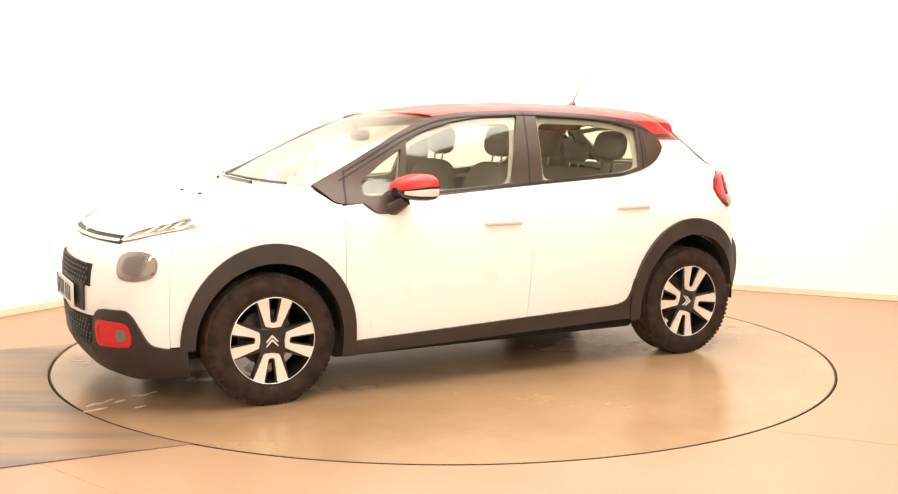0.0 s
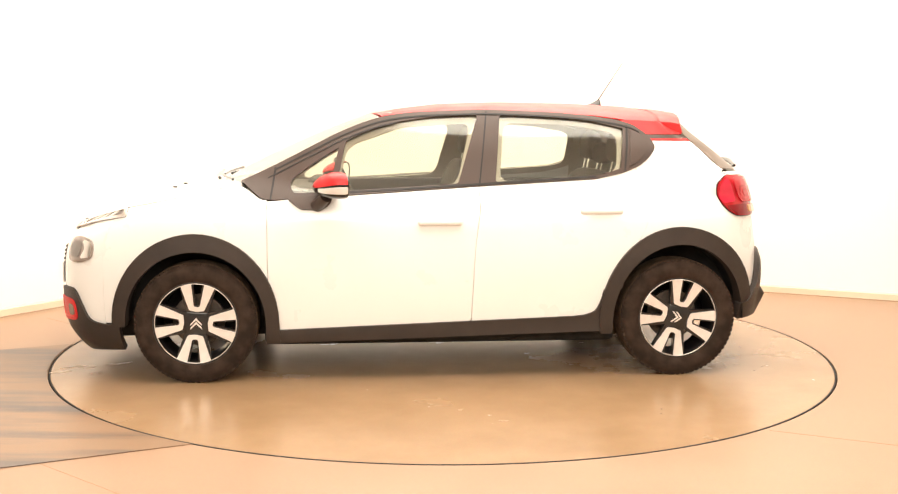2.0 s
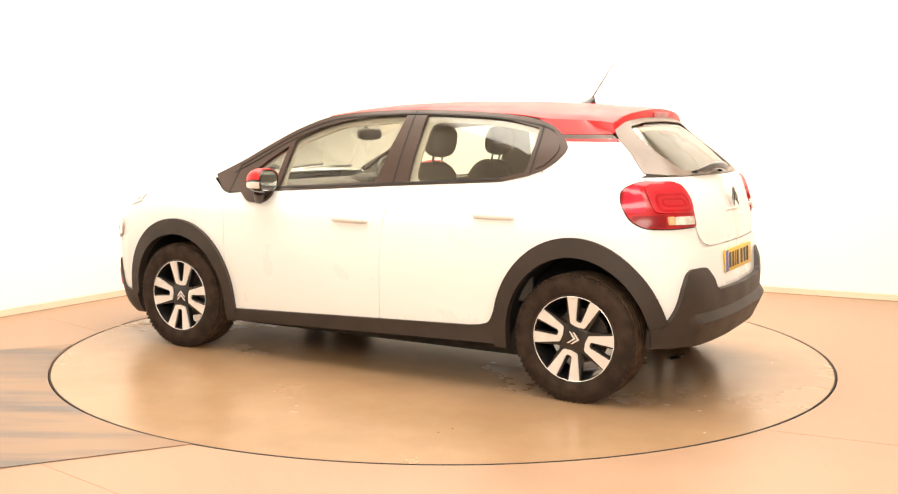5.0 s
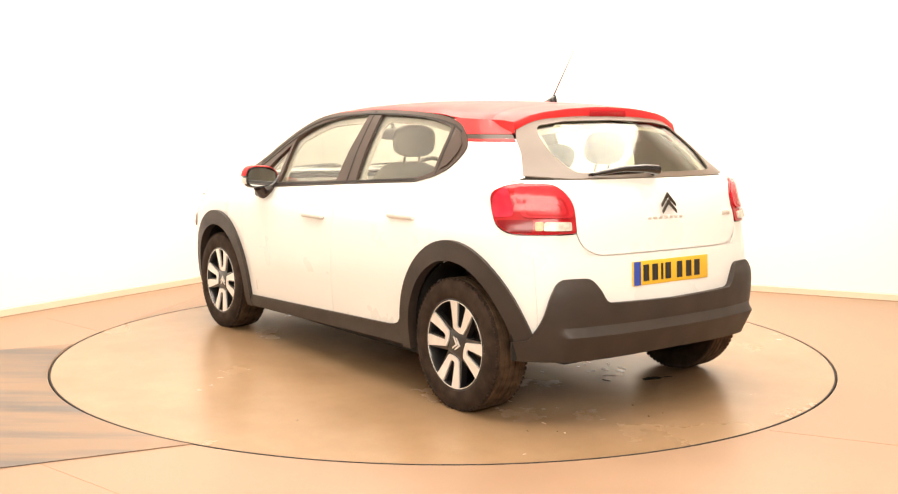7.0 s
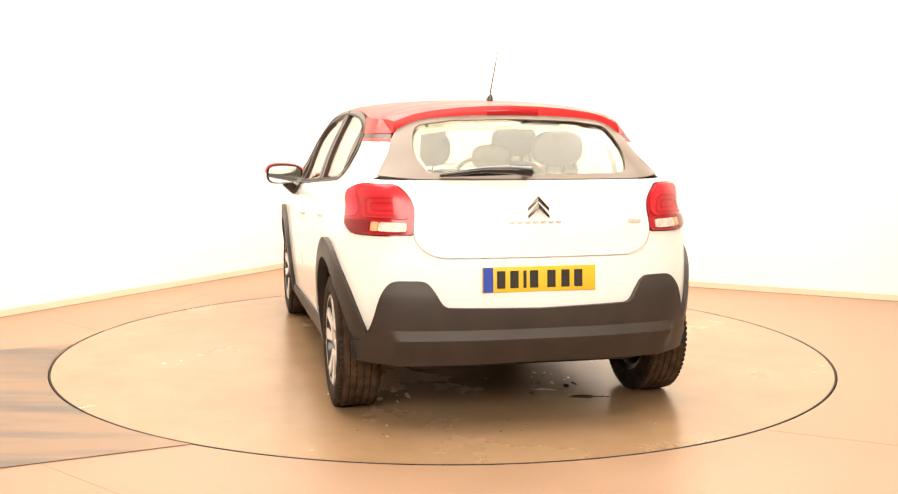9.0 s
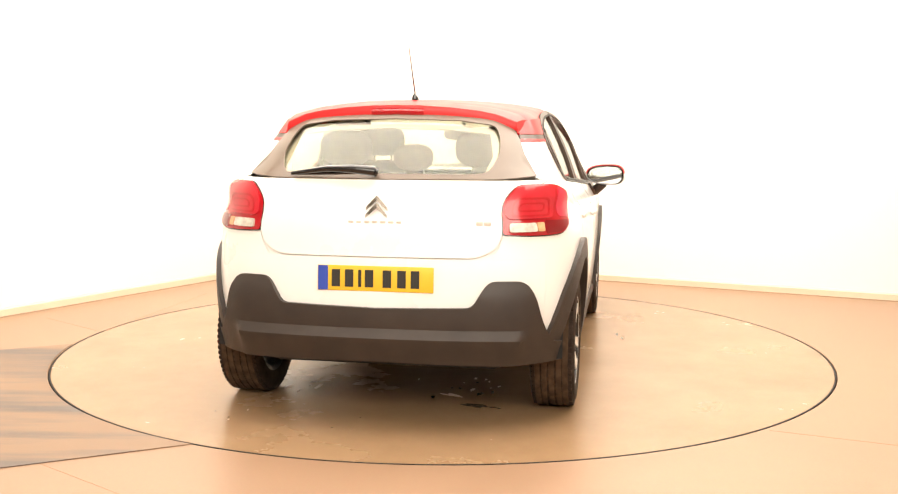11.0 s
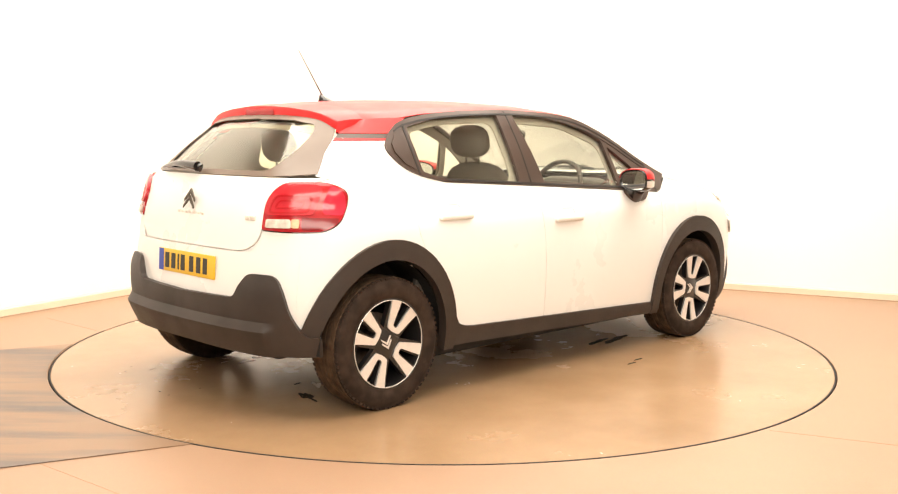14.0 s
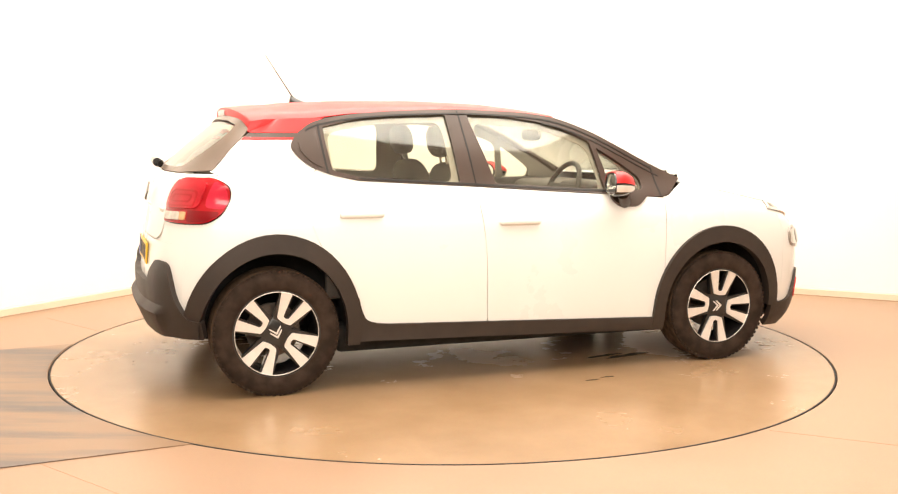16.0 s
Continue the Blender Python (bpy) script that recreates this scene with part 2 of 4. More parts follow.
def skirting(name, a, b):
    d = (b - a).normalized()
    n = Vector((d.y, -d.x, 0))
    bm = bmesh.new()
    prof = [(0.0, 0.0), (0.014, 0.0), (0.014, 0.052), (0.006, 0.064), (0.0, 0.066)]
    ends = [[bm.verts.new((p.x + n.x * u, p.y + n.y * u, w)) for u, w in prof] for p in (a, b)]
    for k in range(len(prof) - 1):
        bm.faces.new((ends[0][k], ends[1][k], ends[1][k + 1], ends[0][k + 1]))
    # thin brown line along the foot of the skirting
    q = bmesh.new()
    ends = [[q.verts.new((p.x + n.x * u, p.y + n.y * u, w)) for u, w in ((0.0145, 0.007), (0.021, 0.0015), (0.021, 0.0))] for p in (a, b)]
    for k in range(2):
        q.faces.new((ends[0][k], ends[1][k], ends[1][k + 1], ends[0][k + 1]))
    tagged(link(name.replace("baseboard", "trim_joint"), q, SKIRT_LINE, smooth=False), "thin brown line where the skirting meets the floor", "joint", kind="structure")
    tagged(link(name, bm, SKIRT, smooth=False), "low cream skirting board along the studio wall", "skirting board", kind="structure")


wall("wall_north", A, B, "plain white painted studio wall with low skirting")
wall("wall_west", D, A, "plain white painted studio wall beside the turntable")
wall("wall_east", B, C, "plain white studio wall")
wall("wall_south", C, D, "plain white studio wall")
skirting("baseboard_north", A, B)
skirting("baseboard_west", D, A)

bm = bmesh.new()
lo = [bm.verts.new((p.x * 1.02, p.y * 1.02, ROOM_H)) for p in (A, B, C, D)]
hi = [bm.verts.new((p.x * 1.02, p.y * 1.02, ROOM_H + 0.2)) for p in (A, B, C, D)]
bm.faces.new(lo), bm.faces.new(hi)
for k in range(4):
    bm.faces.new((lo[k], lo[(k + 1) % 4], hi[(k + 1) % 4], hi[k]))
tagged(link("ceiling", bm, WALL, smooth=False), "plain white studio ceiling", "ceiling", kind="structure")

circle = [(TABLE_X + (TABLE_R + 0.012) * math.cos(2 * math.pi * k / 180), (TABLE_R + 0.012) * math.sin(2 * math.pi * k / 180)) for k in range(180)]
bm = bmesh.new()
sheet(bm, fill([(p.x * 1.01, p.y * 1.01) for p in (A, D, C, B)], [circle], 0.9), lambda u, v, d: (u, v, -d), 0.06)
tagged(link("floor", bm, FLOOR, smooth=False), "tan resin studio floor with faint seams and scuffs", "floor", kind="structure")

bm = bmesh.new()
lathe(bm, [(0.0, -0.058), (TABLE_R + 0.03, -0.058), (TABLE_R + 0.03, -0.07), (0.0, -0.07)], 96, "z")
tagged(link("turntable_pit", bm, GAP_SHADE), "dark shallow pit under the turntable", "pit", kind="structure")

# worn strip on which cars are driven in
along, across = Vector((0.905, 0.425)), Vector((-0.425, 0.905))
edge_pts = []
for k in range(0, 61):
    a = radians(180 + 0.2 + (242.3 - 180.2) * k / 60)
    edge_pts.append((TABLE_X + (TABLE_R + 0.016) * math.cos(a), (TABLE_R + 0.016) * math.sin(a)))
far_top = Vector((-2.253, -0.009)) - along * 1.9
far_bot = Vector((-1.053, -1.996)) - along * 3.1
bm = bmesh.new()
sheet(bm, fill([tuple(far_top)] + edge_pts + [tuple(far_bot)], (), 0.4), lambda u, v, d: (u, v, 0.004 - d), 0.003)
tagged(link("floor_strip", bm, STRIP, smooth=False), "worn grey-brown drive-on floor strip meeting the turntable", "floor strip", kind="structure")

# turntable deck: turns with the car
turntable = new("turntable")
tagged(turntable, "round tan turntable deck flush with the floor", "turntable")
bm = bmesh.new()
lathe(bm, [(0.0, 0.0), (1.2, 0.0), (TABLE_R - 0.004, 0.0), (TABLE_R, -0.004), (TABLE_R, -0.05), (0.0, -0.05)], 180, "z")
part("deck", bm, TABLE, turntable)
# Added flush ring, coloured as the shade in the gap round the deck.
bm = bmesh.new()
lathe(bm, [(TABLE_R - 0.002, 0.0006), (TABLE_R + 0.0065, 0.0006), (TABLE_R + 0.0065, -0.03), (TABLE_R - 0.002, -0.03)], 180, "z", closed=True)
part("edge_seal", bm, GAP_SHADE, turntable, "thin dark ring painted as the shaded gap round the deck")


def seam(a, b):
    """A fine joint in the floor."""
    a, b = Vector((*a, 0)), Vector((*b, 0))
    n = (b - a).normalized().cross(Vector((0, 0, 1))) * 0.0012
    bm = bmesh.new()
    vs = [bm.verts.new(p + Vector((0, 0, z))) for z in (-0.002, 0.0012) for p in (a - n, a + n, b + n, b - n)]
    bm.faces.new(vs[4:])
    for k in range(4):
        bm.faces.new((vs[k], vs[(k + 1) % 4], vs[4 + (k + 1) % 4], vs[4 + k]))
    tagged(link("floor_joint", bm, material("floor_joint", (0.43, 0.26, 0.16), 0.6), smooth=False), "fine joint line in the resin floor", "floor joint", kind="structure")


seam((-1.72, -2.14), (-0.9, -2.8))
seam((1.431, -1.76), (2.9, -2.42))
seam((-2.75, 0.86), (-2.225, 0.39))
seam((-2.208, 0.41), (-1.9, 1.95))


def spots(name, x, y, n, spread, size, mat, label, seed, stretch=1.0, turn=0.0):
    """A scatter of flat blots on the deck."""
    rnd = random.Random(seed)
    for k in range(n):
        bm = bmesh.new()
        r = size * rnd.uniform(0.3, 1.25)
        cx, cy = rnd.gauss(0, spread) * stretch, rnd.gauss(0, spread)
        ph = rnd.uniform(0, 6)
        ring = []
        for j in range(18):
            a = 2 * math.pi * j / 18
            q = r * (1 + 0.3 * math.sin(2 * a + ph) + 0.18 * math.sin(5 * a + 2 * ph))
            ring.append((cx + q * math.cos(a) * stretch, cy + q * math.sin(a) * 0.6))
        m = Matrix.Rotation(radians(turn), 2)
        lo = [bm.verts.new((x + (m @ Vector(p)).x, y + (m @ Vector(p)).y, 0.0)) for p in ring]
        hi = [bm.verts.new((x + (m @ Vector(p)).x * 1.0, y + (m @ Vector(p)).y, 0.0012)) for p in ring]
        bm.faces.new(hi)
        for j in range(18):
            bm.faces.new((lo[j], lo[(j + 1) % 18], hi[(j + 1) % 18], hi[j]))
        part(name, bm, mat, turntable, label, smooth=False)


spots("dried_spot", 1.98, 0.42, 9, 0.05, 0.022, DIRT, "pale dried water mark", 3, 2.2, 30)
spots("dried_spot", -1.65, 0.61, 2, 0.04, 0.014, DIRT, "pale dried water mark", 4, 1.6)
spots("dried_spot", 1.86, -0.61, 9, 0.07, 0.02, DIRT, "pale dried water mark", 5, 2.0, -20)
spots("dried_spot", -1.03, 0.55, 6, 0.06, 0.022, DIRT, "pale dried water mark", 6, 1.8)
spots("dried_spot", -1.138, -0.268, 2, 0.02, 0.03, DIRT, "pale dried water mark", 7, 1.8, 60)
spots("dried_spot", -0.87, -0.367, 8, 0.09, 0.018, DIRT, "pale dried water mark", 8, 1.6)
spots("wet_spot", -1.30, -0.385, 2, 0.03, 0.055, WET, "dark wet mark on the deck", 9, 1.8, 70)
spots("wet_spot", 0.88, -0.565, 2, 0.03, 0.05, WET, "dark wet mark on the deck", 10, 2.4, 10)
spots("wet_spot", 0.60, -1.016, 2, 0.03, 0.02, WET, "dark wet mark on the deck", 11, 2.4, 10)
spots("wet_spot", -0.9, -0.3, 6, 0.12, 0.022, WET, "dark wet mark on the deck", 12, 1.6)
spots("wet_spot", -0.88, 1.56, 2, 0.04, 0.008, WET, "dark speck on the deck", 13)
spots("wet_spot", -1.72, 0.35, 5, 0.2, 0.010, WET, "dark speck on the deck", 14)
# ---- the car's surfaces: x ahead, y to its left, z up, from the middle of the wheelbase ----
OUTLINE = [(2.085, 0), (2.075, 0.22), (2.04, 0.45), (1.97, 0.62), (1.86, 0.735), (1.72, 0.80), (1.5, 0.842), (1.27, 0.855), (0.9, 0.858),
           (0.3, 0.858), (-0.3, 0.858), (-0.9, 0.860), (-1.27, 0.862), (-1.5, 0.845), (-1.635, 0.794), (-1.738, 0.70), (-1.80, 0.57),
           (-1.84, 0.3), (-1.85, 0)]
REF = np.array(smooth_line(OUTLINE, 24))
REF[:, 1] = np.maximum(REF[:, 1], 0)
TAU = np.concatenate([[0], np.cumsum(np.hypot(*np.diff(REF, axis=0).T))])
LEN = TAU[-1]
MID = TAU[np.argmin(np.abs(REF[:, 0]))]


def lerp_at(z, *pairs):
    return np.interp(z, [a for a, _ in pairs], [b for _, b in pairs])


WIDE = smooth_line([(0.10, 0.84), (0.2, 0.94), (0.3, 0.968), (0.45, 0.988), (0.6, 1.0), (0.75, 1.0), (0.87, 0.99), (0.95, 0.945), (1.02, 0.895),
                    (1.11, 0.86), (1.2, 0.822), (1.3, 0.768), (1.384, 0.718), (1.45, 0.655)], 6)
REAR = smooth_line([(0.10, 0.12), (0.25, 0.05), (0.35, 0.02), (0.5, 0.0), (0.68, 0.015), (0.78, 0.03), (0.9, 0.048), (1.0, 0.076), (1.09, 0.12), (1.2, 0.232), (1.3, 0.352), (1.40, 0.478), (1.46, 0.555)], 6)
FRONT = smooth_line([(0.10, -0.14), (0.2, -0.05), (0.3, 0.0), (0.5, 0.012), (0.65, 0.0), (0.75, -0.04), (0.8, -0.09), (0.84, -0.17), (0.9, -0.32), (0.96, -0.55), (1.02, -0.9), (1.45, -1.7)], 6)


def half(z):
    """The half outline at height z, front to rear."""
    w, dr, df = lerp_at(z, *WIDE), lerp_at(z, *REAR), lerp_at(z, *FRONT)
    X, Y = REF[:, 0], REF[:, 1]
    wr = np.clip((-0.9 - X) / 0.75, 0, 1) ** 1.5
    wf = np.clip((X - 1.2) / 0.85, 0, 1) ** 1.5
    x = X + dr * wr + df * wf - 0.035 * np.clip((X - 1.82) / 0.22, 0, 1)
    x = np.maximum.accumulate((x + 1e-6 * TAU)[::-1])[::-1] - 2e-6 * TAU
    k = np.clip((z - 1.0) / 0.15, 0, 1)
    taper = 0.018 * k * np.clip((-0.6 - X) / 0.9, 0, 1.08) ** 2 * (Y / 0.86) + 0.05 * k * np.clip((X - 0.3) / 0.8, 0, 1) ** 2 * (Y / 0.86)
    haunch = 0.065 * math.exp(-((z - 1.045) / 0.065) ** 2) * np.clip((-1.15 - X) / 0.35, 0, 1) * (Y / 0.86)
    return x, Y * w - taper + haunch


def spot(tau, z):
    x, y = half(z)
    return np.array([np.interp(tau, TAU, x), np.interp(tau, TAU, y), z])


def skin(tau, z, depth=0.0):
    """Point of the body skin, depth behind it."""
    p = spot(tau, z)
    if not depth:
        return p
    e = 0.02
    a = spot(min(tau + e, LEN), z) - spot(max(tau - e, 0), z)
    b = spot(tau, z + e) - spot(tau, z - e)
    n = np.cross(b, a)
    if tau > LEN - 1e-5 or tau < 1e-5:
        n[1] = 0.0
    n /= np.linalg.norm(n) + 1e-9
    return p + n * depth


def S(x, z):
    """Outline position (tau, z) of the flank point at x."""
    xs, _ = half(z)
    return (float(np.interp(-x, -xs[60:-40], TAU[60:-40])), z)


def R(y, z):
    """Outline position of the rear point at y."""
    _, ys = half(z)
    m = TAU > MID + 1.2
    return (float(np.interp(-y, -ys[m], TAU[m])), z)


def F(y, z):
    """Outline position of the nose point at y."""
    _, ys = half(z)
    m = TAU < MID - 1.3
    return (float(np.interp(y, ys[m], TAU[m])), z)


def on_skin(out, mode="S"):
    """Maps outline points given as (x, z) on the flank to (tau, z)."""
    return [S(x, z) for x, z in out]


def lay(name, outline, mat, parent, proud=0.0, thick=0.004, step=0.045, both=False, flip=False, label="", holes=(), extra=(), relief=None):
    """A panel laid on the body skin; outline in (tau, z)."""
    bm = bmesh.new()

    def place(u, v, d):
        return skin(u, v, d - proud - (relief(u, v) if relief and d == 0 else 0))
    sheet(bm, fill(outline, holes, step, extra), place, thick, both, flip)
    return part(name, bm, mat, parent, label)


def grid(bm, rows, mirror=False):
    """Faces over rows of points."""
    for sgn in ((1, -1) if mirror else (1,)):
        vs = [[bm.verts.new((p[0], sgn * p[1], p[2])) for p in r] for r in rows]
        for a, b in zip(vs, vs[1:]):
            for k in range(len(a) - 1):
                bm.faces.new((a[k], a[k + 1], b[k + 1], b[k]))
    if mirror:
        bmesh.ops.remove_doubles(bm, verts=bm.verts, dist=0.0006)


def arc(cx, cz, rx, rz, a0, a1, n=28):
    return [(cx + rx * math.cos(radians(a0 + (a1 - a0) * k / n)), cz + rz * math.sin(radians(a0 + (a1 - a0) * k / n))) for k in range(n + 1)]


def sill_z(x):
    return 0.302 - 0.0365 * x


def thicken(bm, d):
    bmesh.ops.recalc_face_normals(bm, faces=bm.faces)
    bmesh.ops.solidify(bm, geom=list(bm.faces), thickness=d)


DOORS = {}
car = new("car")
tagged(car, "white five-door hatchback with red roof and black cladding, on the turntable", "car")
HUB_Z = 0.312
FX, RX = 1.27, -1.272
# side window band, outer edge: top from front to rear, then the belt back
TOP_EDGE = smooth_line([(1.035, 1.04), (0.866, 1.120), (0.688, 1.212), (0.508, 1.302), (0.326, 1.368), (0.15, 1.397), (-0.05, 1.408), (-0.262, 1.414), (-0.604, 1.402),
                        (-0.855, 1.380), (-1.032, 1.345), (-1.115, 1.295)], 4)
TAIL_EDGE = smooth_line([(-1.115, 1.295), (-1.152, 1.25), (-1.158, 1.205), (-1.087, 1.132), (-0.975, 1.083), (-0.829, 1.052)], 4)
BELT = [(-0.829, 1.052), (-0.196, 1.013), (0.212, 0.985), (0.80, 0.948)]
BAND = TOP_EDGE + TAIL_EDGE[1:] + BELT[1:] + [(0.866, 0.943), (0.905, 0.946), (0.94, 0.958), (0.975, 0.988)]
FRONT_PANE = rounded([(0.552, 0.985, 0.01), (0.497, 1.246, 0.015), (0.40, 1.292, 0.1), (0.25, 1.345, 0.1), (0.0, 1.380, 0.1), (-0.206, 1.388, 0.02), (-0.09, 1.026, 0.015)], 0.02)
QUARTER_PANE = rounded([(0.778, 0.978, 0.03), (0.782, 1.045, 0.04), (0.66, 1.135, 0.1), (0.533, 1.212, 0.012), (0.590, 0.980, 0.015)], 0.02)
REAR_PANE = rounded([(-0.326, 1.386, 0.015), (-0.6, 1.378, 0.2), (-0.82, 1.358, 0.2), (-0.996, 1.318, 0.012), (-0.965, 1.105, 0.012), (-0.86, 1.072, 0.1), (-0.288, 1.034, 0.015)], 0.02)

HANDLES = ((0.012, 0.833), (-0.842, 0.889))


def dish(x, z):
    """Outline of the finger hollow behind a door handle."""
    return on_skin(rounded([(x - 0.064, z - 0.012), (x - 0.055, z + 0.056), (x + 0.055, z + 0.056), (x + 0.064, z - 0.012)], 0.028))


for flip in (False, True):
    # doors, wings and quarters
    lay("front_wing", on_skin([(0.902, 0.955), (0.902, 0.45)] + arc(FX, 0.31, 0.395, 0.42, 160, 15)[1:] + [(1.665, 0.31), (1.735, 0.31), (1.735, 0.6), (1.70, 0.80), (1.60, 0.904), (1.3, 0.965), (1.045, 1.022), (0.985, 0.984), (0.945, 0.955), (0.915, 0.944)]),
        WHITE, car, flip=flip)
    fd = lay("front_door", on_skin(rounded([(0.899, 0.938, 0), (0.899, sill_z(0.9), 0.01), (-0.155, sill_z(-0.15), 0.01), (-0.172, 0.7, 0.2), (-0.20, 0.9, 0.1), (-0.198, 1.012, 0), (0.212, 0.984, 0), (0.80, 0.947, 0)], 0.0)),
             WHITE, car, flip=flip, holes=[dish(*HANDLES[0])])
    DOORS[flip, 0] = fd
    rd = lay("rear_door", on_skin([(-0.201, 1.012), (-0.203, 0.9), (-0.175, 0.7), (-0.158, sill_z(-0.16)), (-0.76, sill_z(-0.76)), (-0.83, 0.345)] + arc(RX, 0.31, 0.42, 0.46, 5, 55, 10)
                                  + smooth_line([(-1.04, 0.72), (-1.085, 0.82), (-1.10, 0.93), (-1.075, 1.06), (-1.045, 1.11)], 4) + [(-0.975, 1.082), (-0.829, 1.05)]), WHITE, car, flip=flip, holes=[dish(*HANDLES[1])])
    DOORS[flip, 1] = rd
    lay("rear_quarter", on_skin([(-1.048, 1.113), (-1.078, 1.06), (-1.103, 0.93), (-1.088, 0.82), (-1.043, 0.72)] + arc(RX, 0.31, 0.40, 0.44, 58, 168, 18)) + [S(-1.66, 0.36), (4.4238, 0.36), (4.4238, 0.7515), (4.68, 0.752), (4.645, 0.80), (4.61, 0.9),
        (4.54, 1.03), (4.44, 1.058), (4.315, 1.083), S(-1.556, 1.10), S(-1.395, 1.268)] + on_skin([(-1.125, 1.272), (-1.15, 1.25), (-1.158, 1.205), (-1.087, 1.132)]), WHITE, car, flip=flip)
    # panel behind the shut lines
    lay("inner_panel", on_skin([(1.0, 0.9), (1.0, 0.78), (0.8, 0.30), (-0.7, 0.33), (-1.0, 0.74), (-1.2, 0.82), (-1.2, 1.0), (-0.9, 1.0), (0.2, 0.93)]), WHITE, car, proud=-0.012, thick=0.003, step=0.12, flip=flip)
    # black band round the side windows, with three openings
    lay("window_surround", on_skin(BAND), TRIM, car, proud=0.006, thick=0.02, step=0.04, flip=flip, holes=[on_skin(h) for h in (FRONT_PANE, QUARTER_PANE, REAR_PANE)], label="satin dark brown-black window surround and pillars")
    for nm, pane in (("front_side_window", FRONT_PANE), ("quarter_light", QUARTER_PANE), ("rear_side_window", REAR_PANE)):
        g = lay(nm, on_skin([(x, z) for x, z in pane]), SIDE_GLASS, car, proud=-0.006, thick=0.004, step=0.08, flip=flip, label="lightly green-tinted side glass")
        g.visible_shadow = False
    # rubber lines round the openings and along the pillars
    def strip(nm, line, w, mat, proud=0.009):
        out = [(x, z + w / 2) for x, z in line] + [(x, z - w / 2) for x, z in reversed(line)]
        lay(nm, on_skin(out), mat, car, proud=proud, thick=0.006, step=0.05, flip=flip)
    strip("belt_seal", [(0.60, 0.975), (0.212, 0.996), (-0.196, 1.022), (-0.829, 1.062)], 0.009, SEAL)
    drip = [(x - 0.004, z - 0.024) for x, z in TOP_EDGE[4:-2]]
    strip("drip_seal", drip, 0.008, SEAL)
    strip("pillar_seal", [(x - 0.010, z - 0.046) for x, z in TOP_EDGE[3:19]], 0.006, SEAL)
    lay("quarter_panel", on_skin([(-1.030, 1.312), (-1.085, 1.285), (-1.122, 1.24), (-1.118, 1.20), (-1.065, 1.140), (-1.016, 1.118)]), TRIM, car, proud=0.011, thick=0.008, step=0.03, flip=flip)
    lay("door_seal", on_skin([(-0.250, 1.405), (-0.258, 1.405), (-0.206, 1.015), (-0.198, 1.015)]), SEAL, car, proud=0.0075, thick=0.003, flip=flip)
    lay("quarter_seal", on_skin([(-1.012, 1.335), (-1.022, 1.333), (-0.992, 1.09), (-0.982, 1.088)]), SEAL, car, proud=0.0075, thick=0.003, flip=flip)
    lay("corner_seal", on_skin([(0.865, 1.108), (0.855, 1.108), (0.878, 0.945), (0.888, 0.945)]), SEAL, car, proud=0.0075, thick=0.003, flip=flip)
    # pale lining inside the pillars
    lay("pillar_lining", on_skin([(x * 0.97, z - 0.012) for x, z in BAND]), CABIN, car, proud=-0.03, thick=0.008, step=0.07, flip=flip,
        holes=[on_skin(rounded(h, 0.06)) for h in (
            [(0.545, 0.992), (0.488, 1.232), (0.2, 1.335), (-0.17, 1.36), (-0.085, 1.03)],
            [(-0.35, 1.362), (-0.7, 1.352), (-0.97, 1.306), (-0.952, 1.105), (-0.86, 1.08), (-0.315, 1.043)])] + [on_skin(QUARTER_PANE)])
    lay("quarter_lining", on_skin([(-0.99, 1.09), (-1.0, 1.33), (-1.2, 1.33), (-1.32, 1.30), (-1.46, 1.10), (-1.5, 0.92), (-0.99, 0.92)]), CABIN, car, proud=-0.04, thick=0.006, step=0.08, flip=flip)
    # cladding
    front_arch = [(0.838, 0.205)] + arc(FX, 0.31, 0.425, 0.467, 180, 0)[:] + [(1.70, 0.295), (1.63, 0.295)] + arc(FX, 0.31, 0.357, 0.374, 0, 180) + [(0.912, 0.205)]
    lay("wheel_arch_trim", on_skin(front_arch), PLASTIC, car, proud=0.022, thick=0.05, step=0.03, flip=flip, label="matt black plastic wheel-arch cladding")
    rear_arch = [(-0.852, 0.235)] + arc(RX, 0.31, 0.430, 0.494, 0, 180) + [(-1.702, 0.33), (-1.655, 0.30), (-1.629, 0.30)] + arc(RX, 0.31, 0.357, 0.40, 180, 0) + [(-0.915, 0.235)]
    lay("wheel_arch_trim", on_skin(rear_arch), PLASTIC, car, proud=0.022, thick=0.05, step=0.03, flip=flip, label="matt black plastic wheel-arch cladding")
    sill = [(0.86, sill_z(0.86)), (0.836, sill_z(0.83))] + [(-0.70, sill_z(-0.70))] + smooth_line([(-0.76, 0.334), (-0.815, 0.355), (-0.845, 0.41), (-0.86, 0.47)], 3) + [(-0.89, 0.47), (-0.9, 0.248), (-0.77, 0.248), (0.90, 0.207)]
    lay("sill_trim", on_skin(sill), PLASTIC, car, proud=0.012, thick=0.05, step=0.06, flip=flip, label="matt black plastic sill cladding", relief=lambda u, v: 0.008 if v < 0.255 else 0.0)
    # roof side below the gutter, in red, with the grey line under it
    lay("roof_side", on_skin([(-0.98, 1.366), (-1.02, 1.345), (-1.09, 1.300), (-1.122, 1.289), (-1.345, 1.289), (-1.30, 1.338), (-1.2, 1.357)]), RED, car, proud=0.003, thick=0.01, flip=flip)
